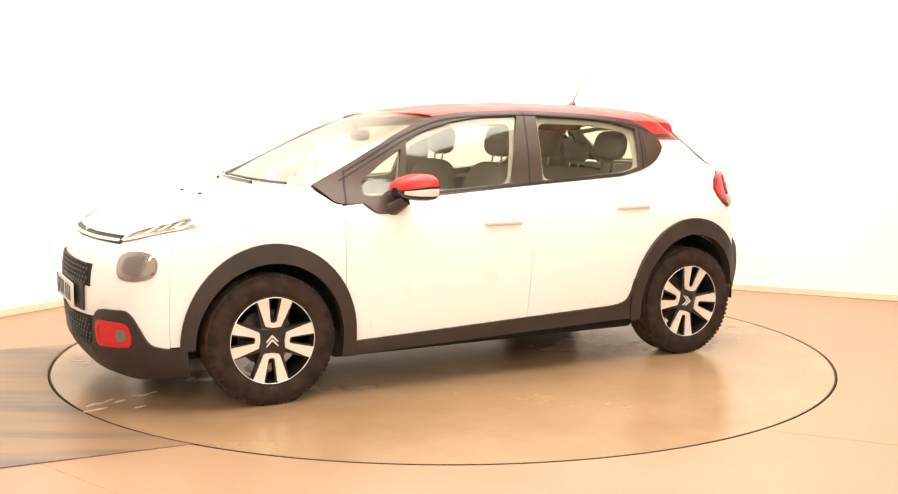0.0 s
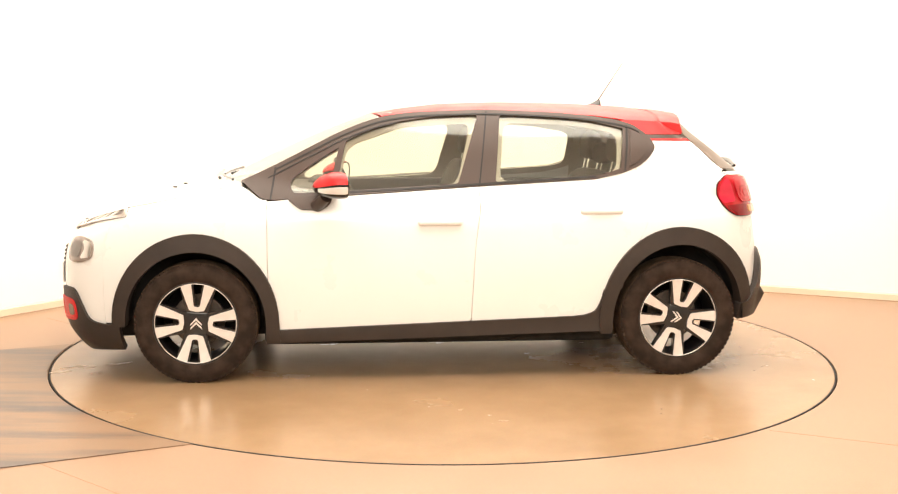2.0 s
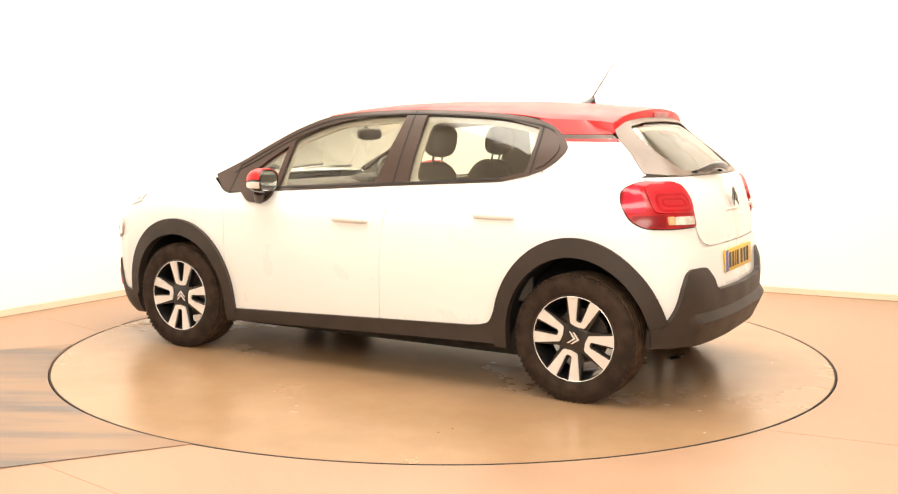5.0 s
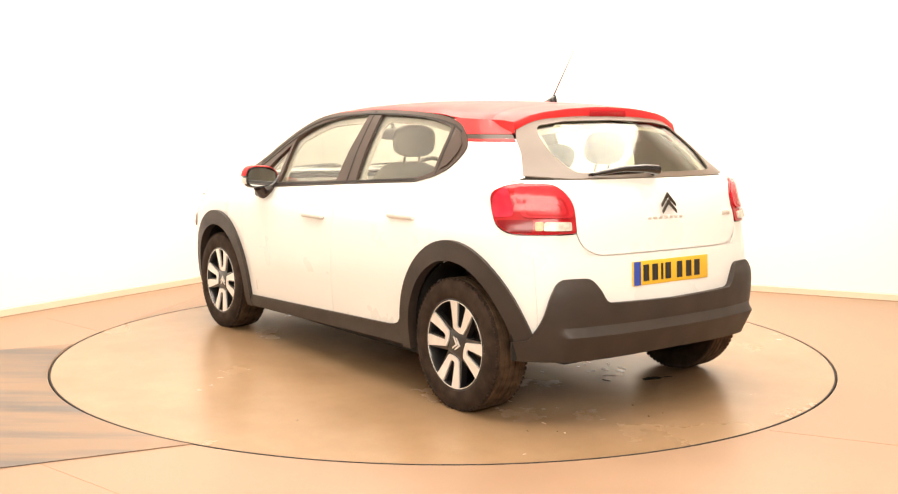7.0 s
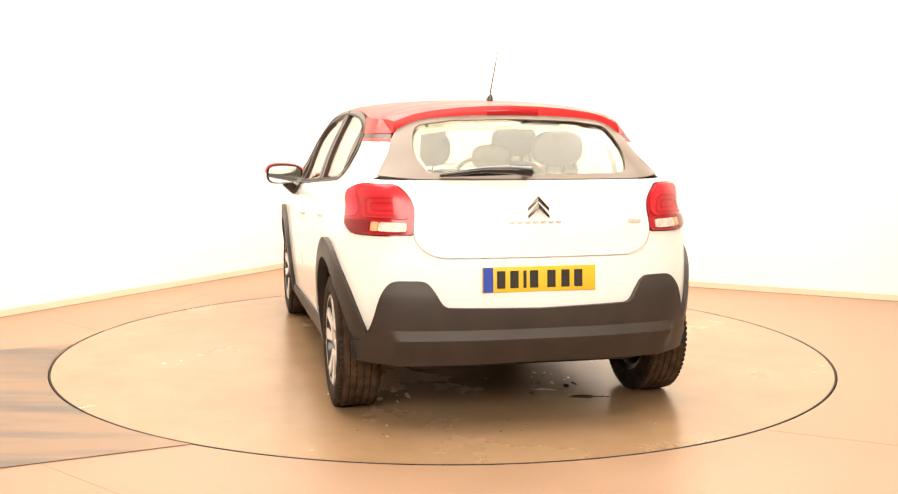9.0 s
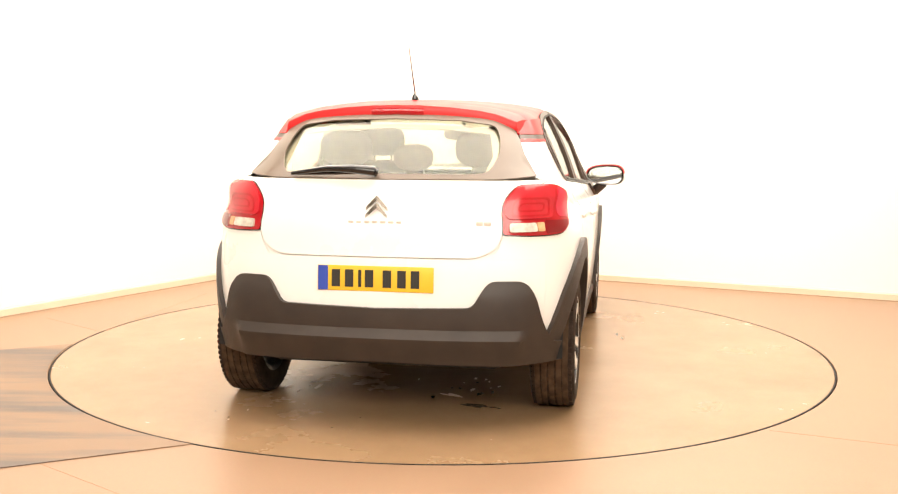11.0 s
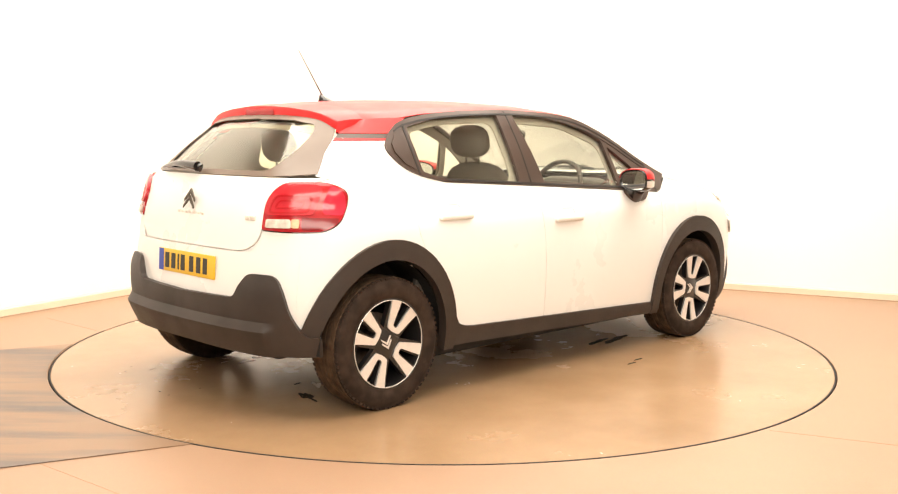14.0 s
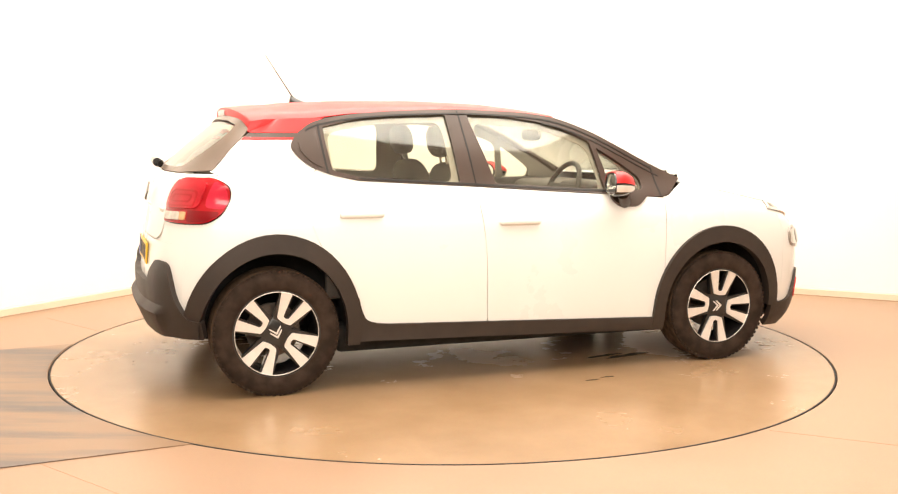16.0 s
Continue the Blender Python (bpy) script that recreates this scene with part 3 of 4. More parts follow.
    lay("roof_moulding", on_skin([(-1.115, 1.2885), (-1.13, 1.2665), (-1.375, 1.2665), (-1.347, 1.2885)]), TRIM, car, proud=0.001, thick=0.01, flip=flip, label="dark grey moulding under the red roof")
    lay("roof_pinstripe", on_skin([(-1.132, 1.266), (-1.14, 1.255), (-1.392, 1.252), (-1.376, 1.266)]), RED, car, proud=0.002, thick=0.01, flip=flip)

# white bumpers and tailgate
lay("front_bumper", [(0.0, 0.30), (0.5, 0.30)] + on_skin([(1.736, 0.30), (1.736, 0.6), (1.7015, 0.80), (1.6015, 0.903)]) + [(0.70, 0.864), (0.588, 0.829), (0.3, 0.811), (0.0, 0.808)], WHITE, car, both=True)
lay("rear_bumper", [(4.4245, 0.36), (LEN, 0.36), (LEN, 0.752), (4.4245, 0.7515)], WHITE, car, both=True)
lay("tailgate", rounded([(LEN, 0.757, 0), (4.735, 0.757, 0.05), (4.652, 0.80, 0.06), (4.617, 0.9, 0.05), (4.548, 1.035, 0.04), (4.44, 1.064, 0.02), (4.32, 1.086, 0), (LEN, 1.086, 0)], 0.0), WHITE, car, proud=0.003, thick=0.02, both=True)
lay("tailgate_gap", [(4.60, 0.735), (LEN, 0.735), (LEN, 1.085), (4.36, 1.095), (4.31, 1.29), (4.21, 1.29), (4.25, 1.08), (4.40, 1.04), (4.56, 0.95)], WHITE, car, proud=-0.009, thick=0.003, both=True)
frame_out = [(LEN, 1.09), R(0.50, 1.091), S(-1.545, 1.104), S(-1.385, 1.262), S(-1.345, 1.308), R(0.50, 1.345), R(0.3, 1.375), (LEN, 1.388)]
frame_in = [(LEN, 1.358)] + rounded([R(0.30, 1.350) + (0.0,), R(0.475, 1.326) + (0.06,), R(0.51, 1.21) + (0.08,), R(0.475, 1.117) + (0.06,), R(0.38, 1.113) + (0.0,)], 0.02) + [(LEN, 1.113)]
lay("rear_window_border", frame_out + frame_in, BORDER, car, proud=0.004, thick=0.006, step=0.03, both=True, label="dark border printed round the rear window")
g = lay("rear_window", [(LEN, 1.10), R(0.56, 1.104), R(0.545, 1.25), R(0.50, 1.335), R(0.3, 1.358), (LEN, 1.365)], REAR_GLASS, car, proud=-0.006, thick=0.003, both=True, step=0.08, label="pale green-tinted rear window")
g.visible_shadow = False
lay("tailgate_lining", [(LEN, 1.10), R(0.56, 1.106), R(0.55, 1.25), R(0.50, 1.33), R(0.3, 1.35), (LEN, 1.358), (LEN, 1.34), R(0.28, 1.333), R(0.45, 1.312), R(0.48, 1.21), R(0.45, 1.128), R(0.38, 1.122), (LEN, 1.122)], CABIN, car, proud=-0.03, thick=0.006, both=True)

# bonnet
BONNET_EDGE = [S(1.03, 1.02), S(1.3, 0.965), (0.91, 0.909), (0.70, 0.868), (0.588, 0.832), (0.3, 0.814), (0.0, 0.811)]
rows = []
for k, (tu, z) in enumerate(smooth_line(BONNET_EDGE, 8)):
    e = spot(max(tu, 0), z)
    q = k / 48
    xc = 1.19 + (1.952 - 1.19) * q ** 0.8
    zc = float(lerp_at(xc, (1.186, 1.022), (1.35, 0.992), (1.517, 0.957), (1.75, 0.902), (1.89, 0.846), (1.952, 0.812)))
    rows.append([tuple(e + (np.array([xc, 0, zc]) - e) * s + np.array([0, 0, (max(zc, e[2]) - e[2]) * (s * (1 - s)) + 0.02 * s * (1 - s) * (1 - q)])) for s in np.linspace(0, 1, 17)])
bm = bmesh.new()
grid(bm, rows, True)
thicken(bm, 0.006)
part("bonnet", bm, WHITE, car)
for y in (0.25, -0.12):
    bm = bmesh.new()
    box(bm, 1.44, 1.465, y, y + 0.02, 0.978, 0.988, bevel=0.004)
    part("washer_jet", bm, GLOSS_BLACK, car)


def screen(a, s):
    """Windscreen point: a up from the cowl, s across from the middle."""
    x0, x1 = 1.21 - 0.20 * s * s, 0.34 - 0.09 * s * s
    y0, y1 = 0.735, 0.585
    x = x0 + (x1 - x0) * a
    z = (1.018 + 0.012 * s * s) + (1.412 - 0.012 * s * s - 1.018 - 0.012 * s * s) * a + 0.035 * a * (1 - a) * 4 * 0.6
    return (x, s * (y0 + (y1 - y0) * a), z)


bm = bmesh.new()
grid(bm, [[screen(a, s) for s in np.linspace(-1, 1, 25)] for a in np.linspace(0, 1, 15)])
thicken(bm, 0.004)
g = part("windscreen", bm, SCREEN_GLASS, car)
g.visible_shadow = False
for sgn in (1, -1):
    bm = bmesh.new()
    line = [Vector(screen(a, sgn * 0.99)) for a in np.linspace(0.05, 0.95, 12)]
    tube(bm, [(p.x - 0.012, p.y, p.z - 0.016) for p in line], 0.018, 8)
    part("screen_pillar", bm, TRIM, car)
bm = bmesh.new()
tube(bm, [Vector(screen(-0.02, s)) + Vector((0.015, 0, -0.022)) for s in np.linspace(-0.80, 0.80, 21)], 0.018, 8)
part("scuttle", bm, PLASTIC, car)


# roof
def gutter_z(x):
    return float(lerp_at(x, (-1.5, 1.325), (-1.34, 1.338), (-1.2, 1.357), (-1.03, 1.365), (-0.855, 1.388), (-0.604, 1.405), (-0.262, 1.417), (-0.05, 1.412), (0.15, 1.402), (0.34, 1.376)))


def ridge_z(x):
    return float(lerp_at(x, (-1.5, 1.35), (-1.4, 1.375), (-1.3, 1.425), (-1.1, 1.451), (-0.8, 1.465), (-0.37, 1.470), (-0.03, 1.458), (0.2, 1.430), (0.36, 1.402)))


def roof(x, s, drop=0.0):
    ze, zc = gutter_z(x), ridge_z(x)
    e = spot(S(x, ze)[0], ze)
    k = abs(s)
    return (x, s * e[1], ze + (zc - ze) * max(0.0, 1 - k ** 2.4) ** 0.62 - drop)


xs = np.linspace(0.31, -1.25, 34)
bm = bmesh.new()
grid(bm, [[roof(x + (0.05 * (1 - s * s) if x > 0.3 else 0), s) for s in np.linspace(-1, 1, 41)] for x in xs])
thicken(bm, 0.006)
part("roof", bm, RED, car, "glossy red painted roof")
bm = bmesh.new()
grid(bm, [[roof(x, s * 0.95, 0.03) for s in np.linspace(-1, 1, 21)] for x in np.linspace(0.28, -1.28, 20)])
thicken(bm, 0.004)
part("headlining", bm, CABIN, car)


SPOILER_TOP = [(0.0, 1.424), (0.12, 1.421), (0.25, 1.413), (0.387, 1.397), (0.47, 1.380), (0.56, 1.345)]
SPOILER_LOW = [(0.0, 1.358), (0.254, 1.352), (0.36, 1.343), (0.44, 1.331), (0.56, 1.305)]


def spoiler_row(s):
    """One section of the spoiler, from the roof seam to the lip and back below."""
    q, sgn = abs(s), (1 if s >= 0 else -1)
    side = max(0.0, (q - 0.8) / 0.2)
    k = min(1.0, q / 0.8)
    f = Vector(roof(-1.205 - 0.012 * k ** 3, k)) + Vector((0, 0, 0.003))
    t = Vector((-1.402 + 0.062 * k ** 2.6, 0.556 * k, float(lerp_at(0.556 * k, *SPOILER_TOP))))
    b = Vector((-1.398 + 0.054 * k ** 2.6, 0.556 * k, float(lerp_at(0.556 * k, *SPOILER_LOW))))
    y_end = float(spot(S(-1.345, 1.300)[0], 1.300)[1])
    f = f.lerp(Vector((-1.325, y_end + 0.012, 1.291)), side)
    t = t.lerp(Vector((-1.352, y_end + 0.010, 1.296)), side ** 1.15)
    b = b.lerp(Vector((-1.354, y_end + 0.004, 1.291)), side)
    mid = (f + t) / 2 + Vector((0, 0.004 * k, 0.004)) * (1 - side)
    near = t.lerp(mid, 0.12)
    back = b + Vector((0.03, -0.004, 0.004))
    root = f + Vector((-0.005, -0.02, -0.035)) * (1 - 0.6 * side)
    return [(p.x, sgn * p.y, p.z) for p in (f, f.lerp(mid, 0.5), mid, near, t, t.lerp(b, 0.12) + Vector((-0.004, 0, 0)), t.lerp(b, 0.85) + Vector((-0.003, 0, 0)), b, back, root)]


bm = bmesh.new()
grid(bm, [spoiler_row(s) for s in np.linspace(-1, 1, 61)])
for s in (-1, 1):
    bm.faces.new([bm.verts.new(p) for p in spoiler_row(s)])
bmesh.ops.remove_doubles(bm, verts=bm.verts, dist=0.0005)
sp = part("roof_spoiler", bm, RED, car, "red roof spoiler over the rear window")
bm = bmesh.new()
vs = []
for a, dx in ((0.2, -0.004), (0.3, -0.0075), (0.62, -0.0075), (0.72, -0.004)):
    vs.append([bm.verts.new(Vector(spoiler_row(s)[4]).lerp(Vector(spoiler_row(s)[7]), a) + Vector((dx, 0, 0))) for s in np.linspace(-0.18, 0.18, 13)])
for a, b in zip(vs, vs[1:]):
    for k in range(12):
        bm.faces.new((a[k], a[k + 1], b[k + 1], b[k]))
part("high_brake_light", bm, LAMP_RED, sp, "slim red high-level brake light")

# aerial
bm = bmesh.new()
secs = [(-0.915, 0.003, 0.000), (-0.95, 0.012, 0.012), (-0.985, 0.02, 0.026), (-1.01, 0.02, 0.040), (-1.025, 0.016, 0.040), (-1.03, 0.012, 0.010)]
grid(bm, [[(x, w * c, 1.452 + h * (1 - abs(c)) ** 0.5) for c in np.linspace(-1, 1, 9)] for x, w, h in secs])
aerial = part("aerial_base", bm, GLOSS_BLACK, car, "black shark-fin aerial base")
bm = bmesh.new()
tube(bm, [(-1.01, 0, 1.485), (-1.085, 0, 1.60), (-1.16, 0, 1.715)], 0.0038, 8, 0.0018)
part("aerial_mast", bm, GLOSS_BLACK, aerial)


# rear cladding
def bumper_relief(u, v):
    e = max(0.0, min(1.0, (u - 4.52) / 0.03))
    ledge = 0.030 * max(0.0, min(1.0, (0.452 - v) / 0.034))
    tuck = 0.022 * max(0.0, min(1.0, (0.412 - v) / 0.10))
    return e * (ledge - tuck) - 0.016 * max(0, (v - 0.60) / 0.06)


lay("rear_bumper_cladding", rounded([S(-1.60, 0.30) + (0.01,), S(-1.615, 0.385) + (0.01,), S(-1.675, 0.392) + (0.03,), (4.445, 0.48, 0.05), (4.482, 0.583, 0.08), (4.525, 0.66, 0.05), (4.685, 0.66, 0.045), (4.725, 0.60, 0.05), (4.755, 0.545, 0.04), (LEN, 0.536, 0), (LEN, 0.452, 0), (LEN, 0.435, 0), (LEN, 0.418, 0), (LEN, 0.412, 0), (LEN, 0.308, 0), (4.60, 0.300, 0.05)], 0.02),
    PLASTIC, car, proud=0.03, thick=0.04, step=0.025, both=True, extra=(0.412, 0.418, 0.435, 0.452), relief=bumper_relief, label="matt black rear bumper cladding with a sloped ledge")
lay("rear_valance", [S(-1.62, 0.33), (LEN, 0.34), (LEN, 0.292), (4.75, 0.286), (4.5, 0.286), S(-1.62, 0.295)], PLASTIC, car, proud=0.004, thick=0.03, both=True)

# lights
TAIL = rounded([(4.205, 0.965, 0.05), (4.228, 1.03, 0.05), (4.325, 1.066, 0.05), R(0.60, 1.066) + (0.05,), R(0.553, 1.02) + (0.05,), R(0.545, 0.93) + (0.05,), R(0.548, 0.858) + (0.02,), (4.45, 0.852, 0.1), (4.32, 0.856, 0.06), (4.245, 0.895, 0.06)], 0.03)
def dome(u, v):
    return 0.006 * max(0, 1 - ((u - 4.42) / 0.19) ** 4 - ((v - 0.965) / 0.115) ** 4)


for flip in (False, True):
    lay("tail_lamp_seal", [(u + (u - 4.42) * 0.022, z + (z - 0.96) * 0.04) for u, z in TAIL], GLOSS_BLACK, car, proud=0.004, thick=0.02, flip=flip)
    t = lay("tail_lamp", TAIL, LAMP_RED, car, proud=0.009, thick=0.02, step=0.03, flip=flip, label="glossy red wraparound tail lamp",
            relief=dome)
    lay("side_lens", rounded([(4.213, 0.955, 0.03), (4.236, 1.02, 0.05), (4.32, 1.056, 0.04), (4.335, 1.0, 0.03), (4.33, 0.925, 0.02), (4.235, 0.92, 0.02)], 0.02), LAMP_PINK, t, proud=0.0115, thick=0.002, step=0.025, flip=flip,
        relief=dome)
    lay("inner_lens", rounded([(4.365, 0.92), (4.352, 1.05), R(0.595, 1.055), R(0.562, 1.01), R(0.556, 0.92)], 0.035), LAMP_INNER, t, proud=0.017, thick=0.006, step=0.02, flip=flip, label="raised lighter red lens block", relief=dome)
    for a in (0.0, 0.028):
        loop = rounded([(4.388 + a, 0.928 + a * 0.75, 0.02), (4.382 + a, 1.012 - a * 0.75, 0.03), (4.560 - a, 1.012 - a * 0.75, 0.03), (4.578 - a, 0.928 + a * 0.75, 0.02)], 0.02)
        inner = rounded([(4.396 + a, 0.936 + a * 0.75, 0.02), (4.390 + a, 1.004 - a * 0.75, 0.03), (4.554 - a, 1.004 - a * 0.75, 0.03), (4.568 - a, 0.936 + a * 0.75, 0.02)], 0.02)
        lay("light_guide", loop, LAMP_RED, t, proud=0.0185, thick=0.003, step=0.02, flip=flip, holes=[inner], relief=dome)
    lay("lower_lens", rounded([(4.262, 0.890), (4.255, 0.908), (4.425, 0.912), (4.425, 0.860), (4.33, 0.862)], 0.012), LAMP_DEEP, t, proud=0.0125, thick=0.003, step=0.02, flip=flip, relief=dome)
    lay("reversing_lens", rounded([(4.472, 0.868), (4.472, 0.904), (4.592, 0.904), (4.597, 0.868)], 0.01), LAMP_WHITE, t, proud=0.020, thick=0.012, step=0.02, flip=flip, label="frosted white reversing lens")
    lay("indicator_lens", rounded([(4.437, 0.868), (4.432, 0.904), (4.470, 0.904), (4.470, 0.868)], 0.008), LAMP_AMBER, t, proud=0.021, thick=0.012, step=0.02, flip=flip, label="pale amber indicator lens")
    # nose lights
    rl_out = [(0.585, 0.785, 0.02), (0.598, 0.826, 0.02), (0.66, 0.852, 0.05), (0.78, 0.876, 0.05), S(1.60, 0.900) + (0.015,), S(1.608, 0.860) + (0.02,), (0.80, 0.832, 0.05), (0.68, 0.802, 0.05)]
    rl_in = [(0.603, 0.794, 0.01), (0.612, 0.820, 0.01), (0.665, 0.843, 0.05), (0.78, 0.866, 0.05), S(1.618, 0.890) + (0.01,), S(1.626, 0.868) + (0.01,), (0.795, 0.841, 0.05), (0.685, 0.812, 0.05)]
    hl = lay("running_light", rounded(rl_out, 0.02), LAMP_GREY, car, proud=0.006, thick=0.012, step=0.02, flip=flip, label="slim daytime running light cluster with chrome edge")
    for k in range(3):
        u, z = 0.690 + k * 0.066, 0.826 + k * 0.0135
        lay("led_cell", rounded([(u, z - 0.006), (u + 0.012, z + 0.022), (u + 0.040, z + 0.027), (u + 0.026, z - 0.001)], 0.006), LAMP_WHITE, hl, proud=0.011, thick=0.005, step=0.02, flip=flip)
        lay("led_shade", rounded([(u + 0.032, z + 0.001), (u + 0.044, z + 0.026), (u + 0.060, z + 0.028), (u + 0.050, z + 0.003)], 0.004), SMOKE, hl, proud=0.009, thick=0.003, step=0.02, flip=flip)
    lay("light_rim", rounded(rl_out, 0.02), CHROME, hl, proud=0.012, thick=0.006, step=0.02, flip=flip, holes=[rounded(rl_in, 0.01)])
    lay("bonnet_seal", [(0.598, 0.829), (0.66, 0.855), (0.78, 0.879), S(1.60, 0.904), S(1.60, 0.9085), (0.78, 0.8835), (0.66, 0.8595), (0.598, 0.8335)], SEAL, car, proud=0.004, thick=0.004, step=0.03, flip=flip)
    LAMP = rounded([(0.665, 0.625, 0.05), (0.645, 0.735, 0.05), (0.76, 0.757, 0.06), (0.872, 0.735, 0.05), (0.885, 0.645, 0.05), (0.78, 0.615, 0.06)], 0.04)
    hd = lay("headlamp", LAMP, LAMP_GREY, car, proud=0.005, thick=0.012, step=0.02, flip=flip, label="rounded square headlamp in the front bumper",
             relief=lambda u, v: 0.012 * max(0, 1 - ((u - 0.765) / 0.125) ** 4 - ((v - 0.685) / 0.075) ** 4))
    bulge = lambda u, v: 0.012 * max(0, 1 - ((u - 0.765) / 0.125) ** 4 - ((v - 0.685) / 0.075) ** 4)
    lay("projector", rounded([(0.705, 0.650), (0.70, 0.722), (0.79, 0.733), (0.81, 0.690), (0.79, 0.645)], 0.03), SMOKE, hd, proud=0.0075, thick=0.004, step=0.02, flip=flip, relief=bulge)
    lay("reflector", rounded([(0.80, 0.640), (0.835, 0.690), (0.80, 0.738), (0.865, 0.728), (0.875, 0.652)], 0.02), CHROME, hd, proud=0.007, thick=0.003, step=0.02, flip=flip, relief=bulge)
    lay("front_bumper_cladding", rounded([(0.40, 0.155, 0), (0.44, 0.30, 0), (0.475, 0.43, 0.03), (0.53, 0.475, 0.05), (0.74, 0.484, 0.06), (0.80, 0.40, 0.06), (0.85, 0.32, 0.05), (0.92, 0.305, 0.02)] + [S(1.66, 0.300) + (0,), S(1.64, 0.172) + (0,), S(1.75, 0.165) + (0,), (0.7, 0.150, 0.05)], 0.02),
        PLASTIC, car, proud=0.014, thick=0.03, step=0.03, flip=flip, label="matt black front bumper cladding")
    fo = rounded([(0.50, 0.30), (0.505, 0.425), (0.745, 0.425), (0.765, 0.315)], 0.045)
    fi = rounded([(0.525, 0.318), (0.53, 0.405), (0.73, 0.405), (0.747, 0.33)], 0.035)
    fs = lay("fog_lamp_surround", fo, RED, car, proud=0.020, thick=0.02, step=0.02, flip=flip, holes=[fi], label="red fog lamp surround")
    lay("fog_pocket", fi, RED, fs, proud=0.0155, thick=0.003, step=0.03, flip=flip)
    lay("fog_lamp", rounded([(0.665, 0.335), (0.665, 0.395), (0.725, 0.395), (0.735, 0.34)], 0.022), SMOKE, fs, proud=0.0185, thick=0.01, step=0.02, flip=flip)

lay("lower_grille", [(0.0, 0.28), (0.40, 0.275), (0.47, 0.43), (0.0, 0.405)], LINER, car, proud=0.003, thick=0.01, both=True)
lay("front_splitter", [(0.0, 0.15), (0.41, 0.152), (0.43, 0.285), (0.0, 0.285)], PLASTIC, car, proud=0.016, thick=0.03, both=True)
lay("upper_grille", [(0.0, 0.565), (0.42, 0.565), (0.415, 0.672), (0.3, 0.668), (0.0, 0.664)], LINER, car, proud=0.003, thick=0.01, both=True)
for base, z0, z1, wid in (("upper_grille", 0.572, 0.66, 0.40), ("lower_grille", 0.285, 0.40, 0.42)):
    owner = [o for o in car.children if o.name == base][0]
    bm = bmesh.new()
    for r, z in enumerate(np.arange(z0, z1, 0.022)):
        for k in range(-9, 10):
            y = (k + 0.5 * (r % 2)) * 0.044
            if abs(y) < wid - 0.02:
                p = spot(F(abs(y), z)[0], z)
                box(bm, p[0] + 0.001, p[0] + 0.009, y - 0.019, y + 0.019, z, z + 0.012, bevel=0.003)
    tagged(part("mesh_bars", bm, PLASTIC, owner), kind="stuff")
for z in (0.812, 0.788):
    lay("chrome_bar", [(0.0, z), (0.25, z), (0.58, z + 0.004), (0.585, z - 0.006), (0.25, z - 0.010), (0.0, z - 0.010)], CHROME, car, proud=0.012, thick=0.012, both=True)
lay("nose_slot", [(0.0, 0.775), (0.59, 0.778), (0.60, 0.815), (0.0, 0.808)], PLASTIC, car, proud=0.003, thick=0.01, both=True)


def chevrons(parent, name, m, size, mat, label=""):
    """Two stacked angle bars, apex up."""
    ob = new(name, None)
    bm = bmesh.new()
    for dz in (0.0, -0.42):
        out = [(0, 0.5 + dz), (0.62, -0.18 + dz), (0.62, -0.36 + dz), (0.36, -0.12 + dz), (0, 0.24 + dz)]
        front, back = [], []
        for sgn in (1, -1):
            f = [bm.verts.new((0.06 if i in (0, 4) else 0.02, sgn * y, z)) for i, (y, z) in enumerate(out)]
            b = [bm.verts.new((-0.05, sgn * y, z)) for y, z in out]
            bm.faces.new(f)
            bm.faces.new(b)
            for i in range(5):
                bm.faces.new((f[i], f[(i + 1) % 5], b[(i + 1) % 5], b[i]))
    bpy.data.objects.remove(ob)
    bmesh.ops.transform(bm, matrix=m @ Matrix.Scale(size, 4), verts=bm.verts)
    return part(name, bm, mat, parent, label, smooth=False)


chevrons(car, "tailgate_badge", pose(-1.808, 0, 0.985, 0, -14, 180), 0.077, material("dark_chrome_badge", (0.10, 0.085, 0.07), 0.2, metal=0.9), "dark chrome double-chevron shaped badge")
chevrons(car, "nose_badge", pose(1.962, 0, 0.80, 0, -25, 0), 0.07, CHROME)
bm = bmesh.new()
for k in range(7):
    y = -0.11 + k * 0.036
    p = spot(R(abs(y), 0.907)[0], 0.907)
    box(bm, p[0] - 0.007, p[0] + 0.004, y, y + 0.024, 0.902, 0.915, bevel=0.002)
part("maker_badge", bm, PALE_BADGE, car, "row of plain pale chrome bars where a name stands")
bm = bmesh.new()
for k in range(2):
    y = -0.435 - k * 0.034
    p = spot(R(abs(y), 0.907)[0], 0.907)
    box(bm, p[0] - 0.008, p[0] + 0.006, y - 0.03, y, 0.897, 0.917, bevel=0.002)
part("model_badge", bm, PALE_BADGE, car, "two plain pale chrome bars where a model name stands")


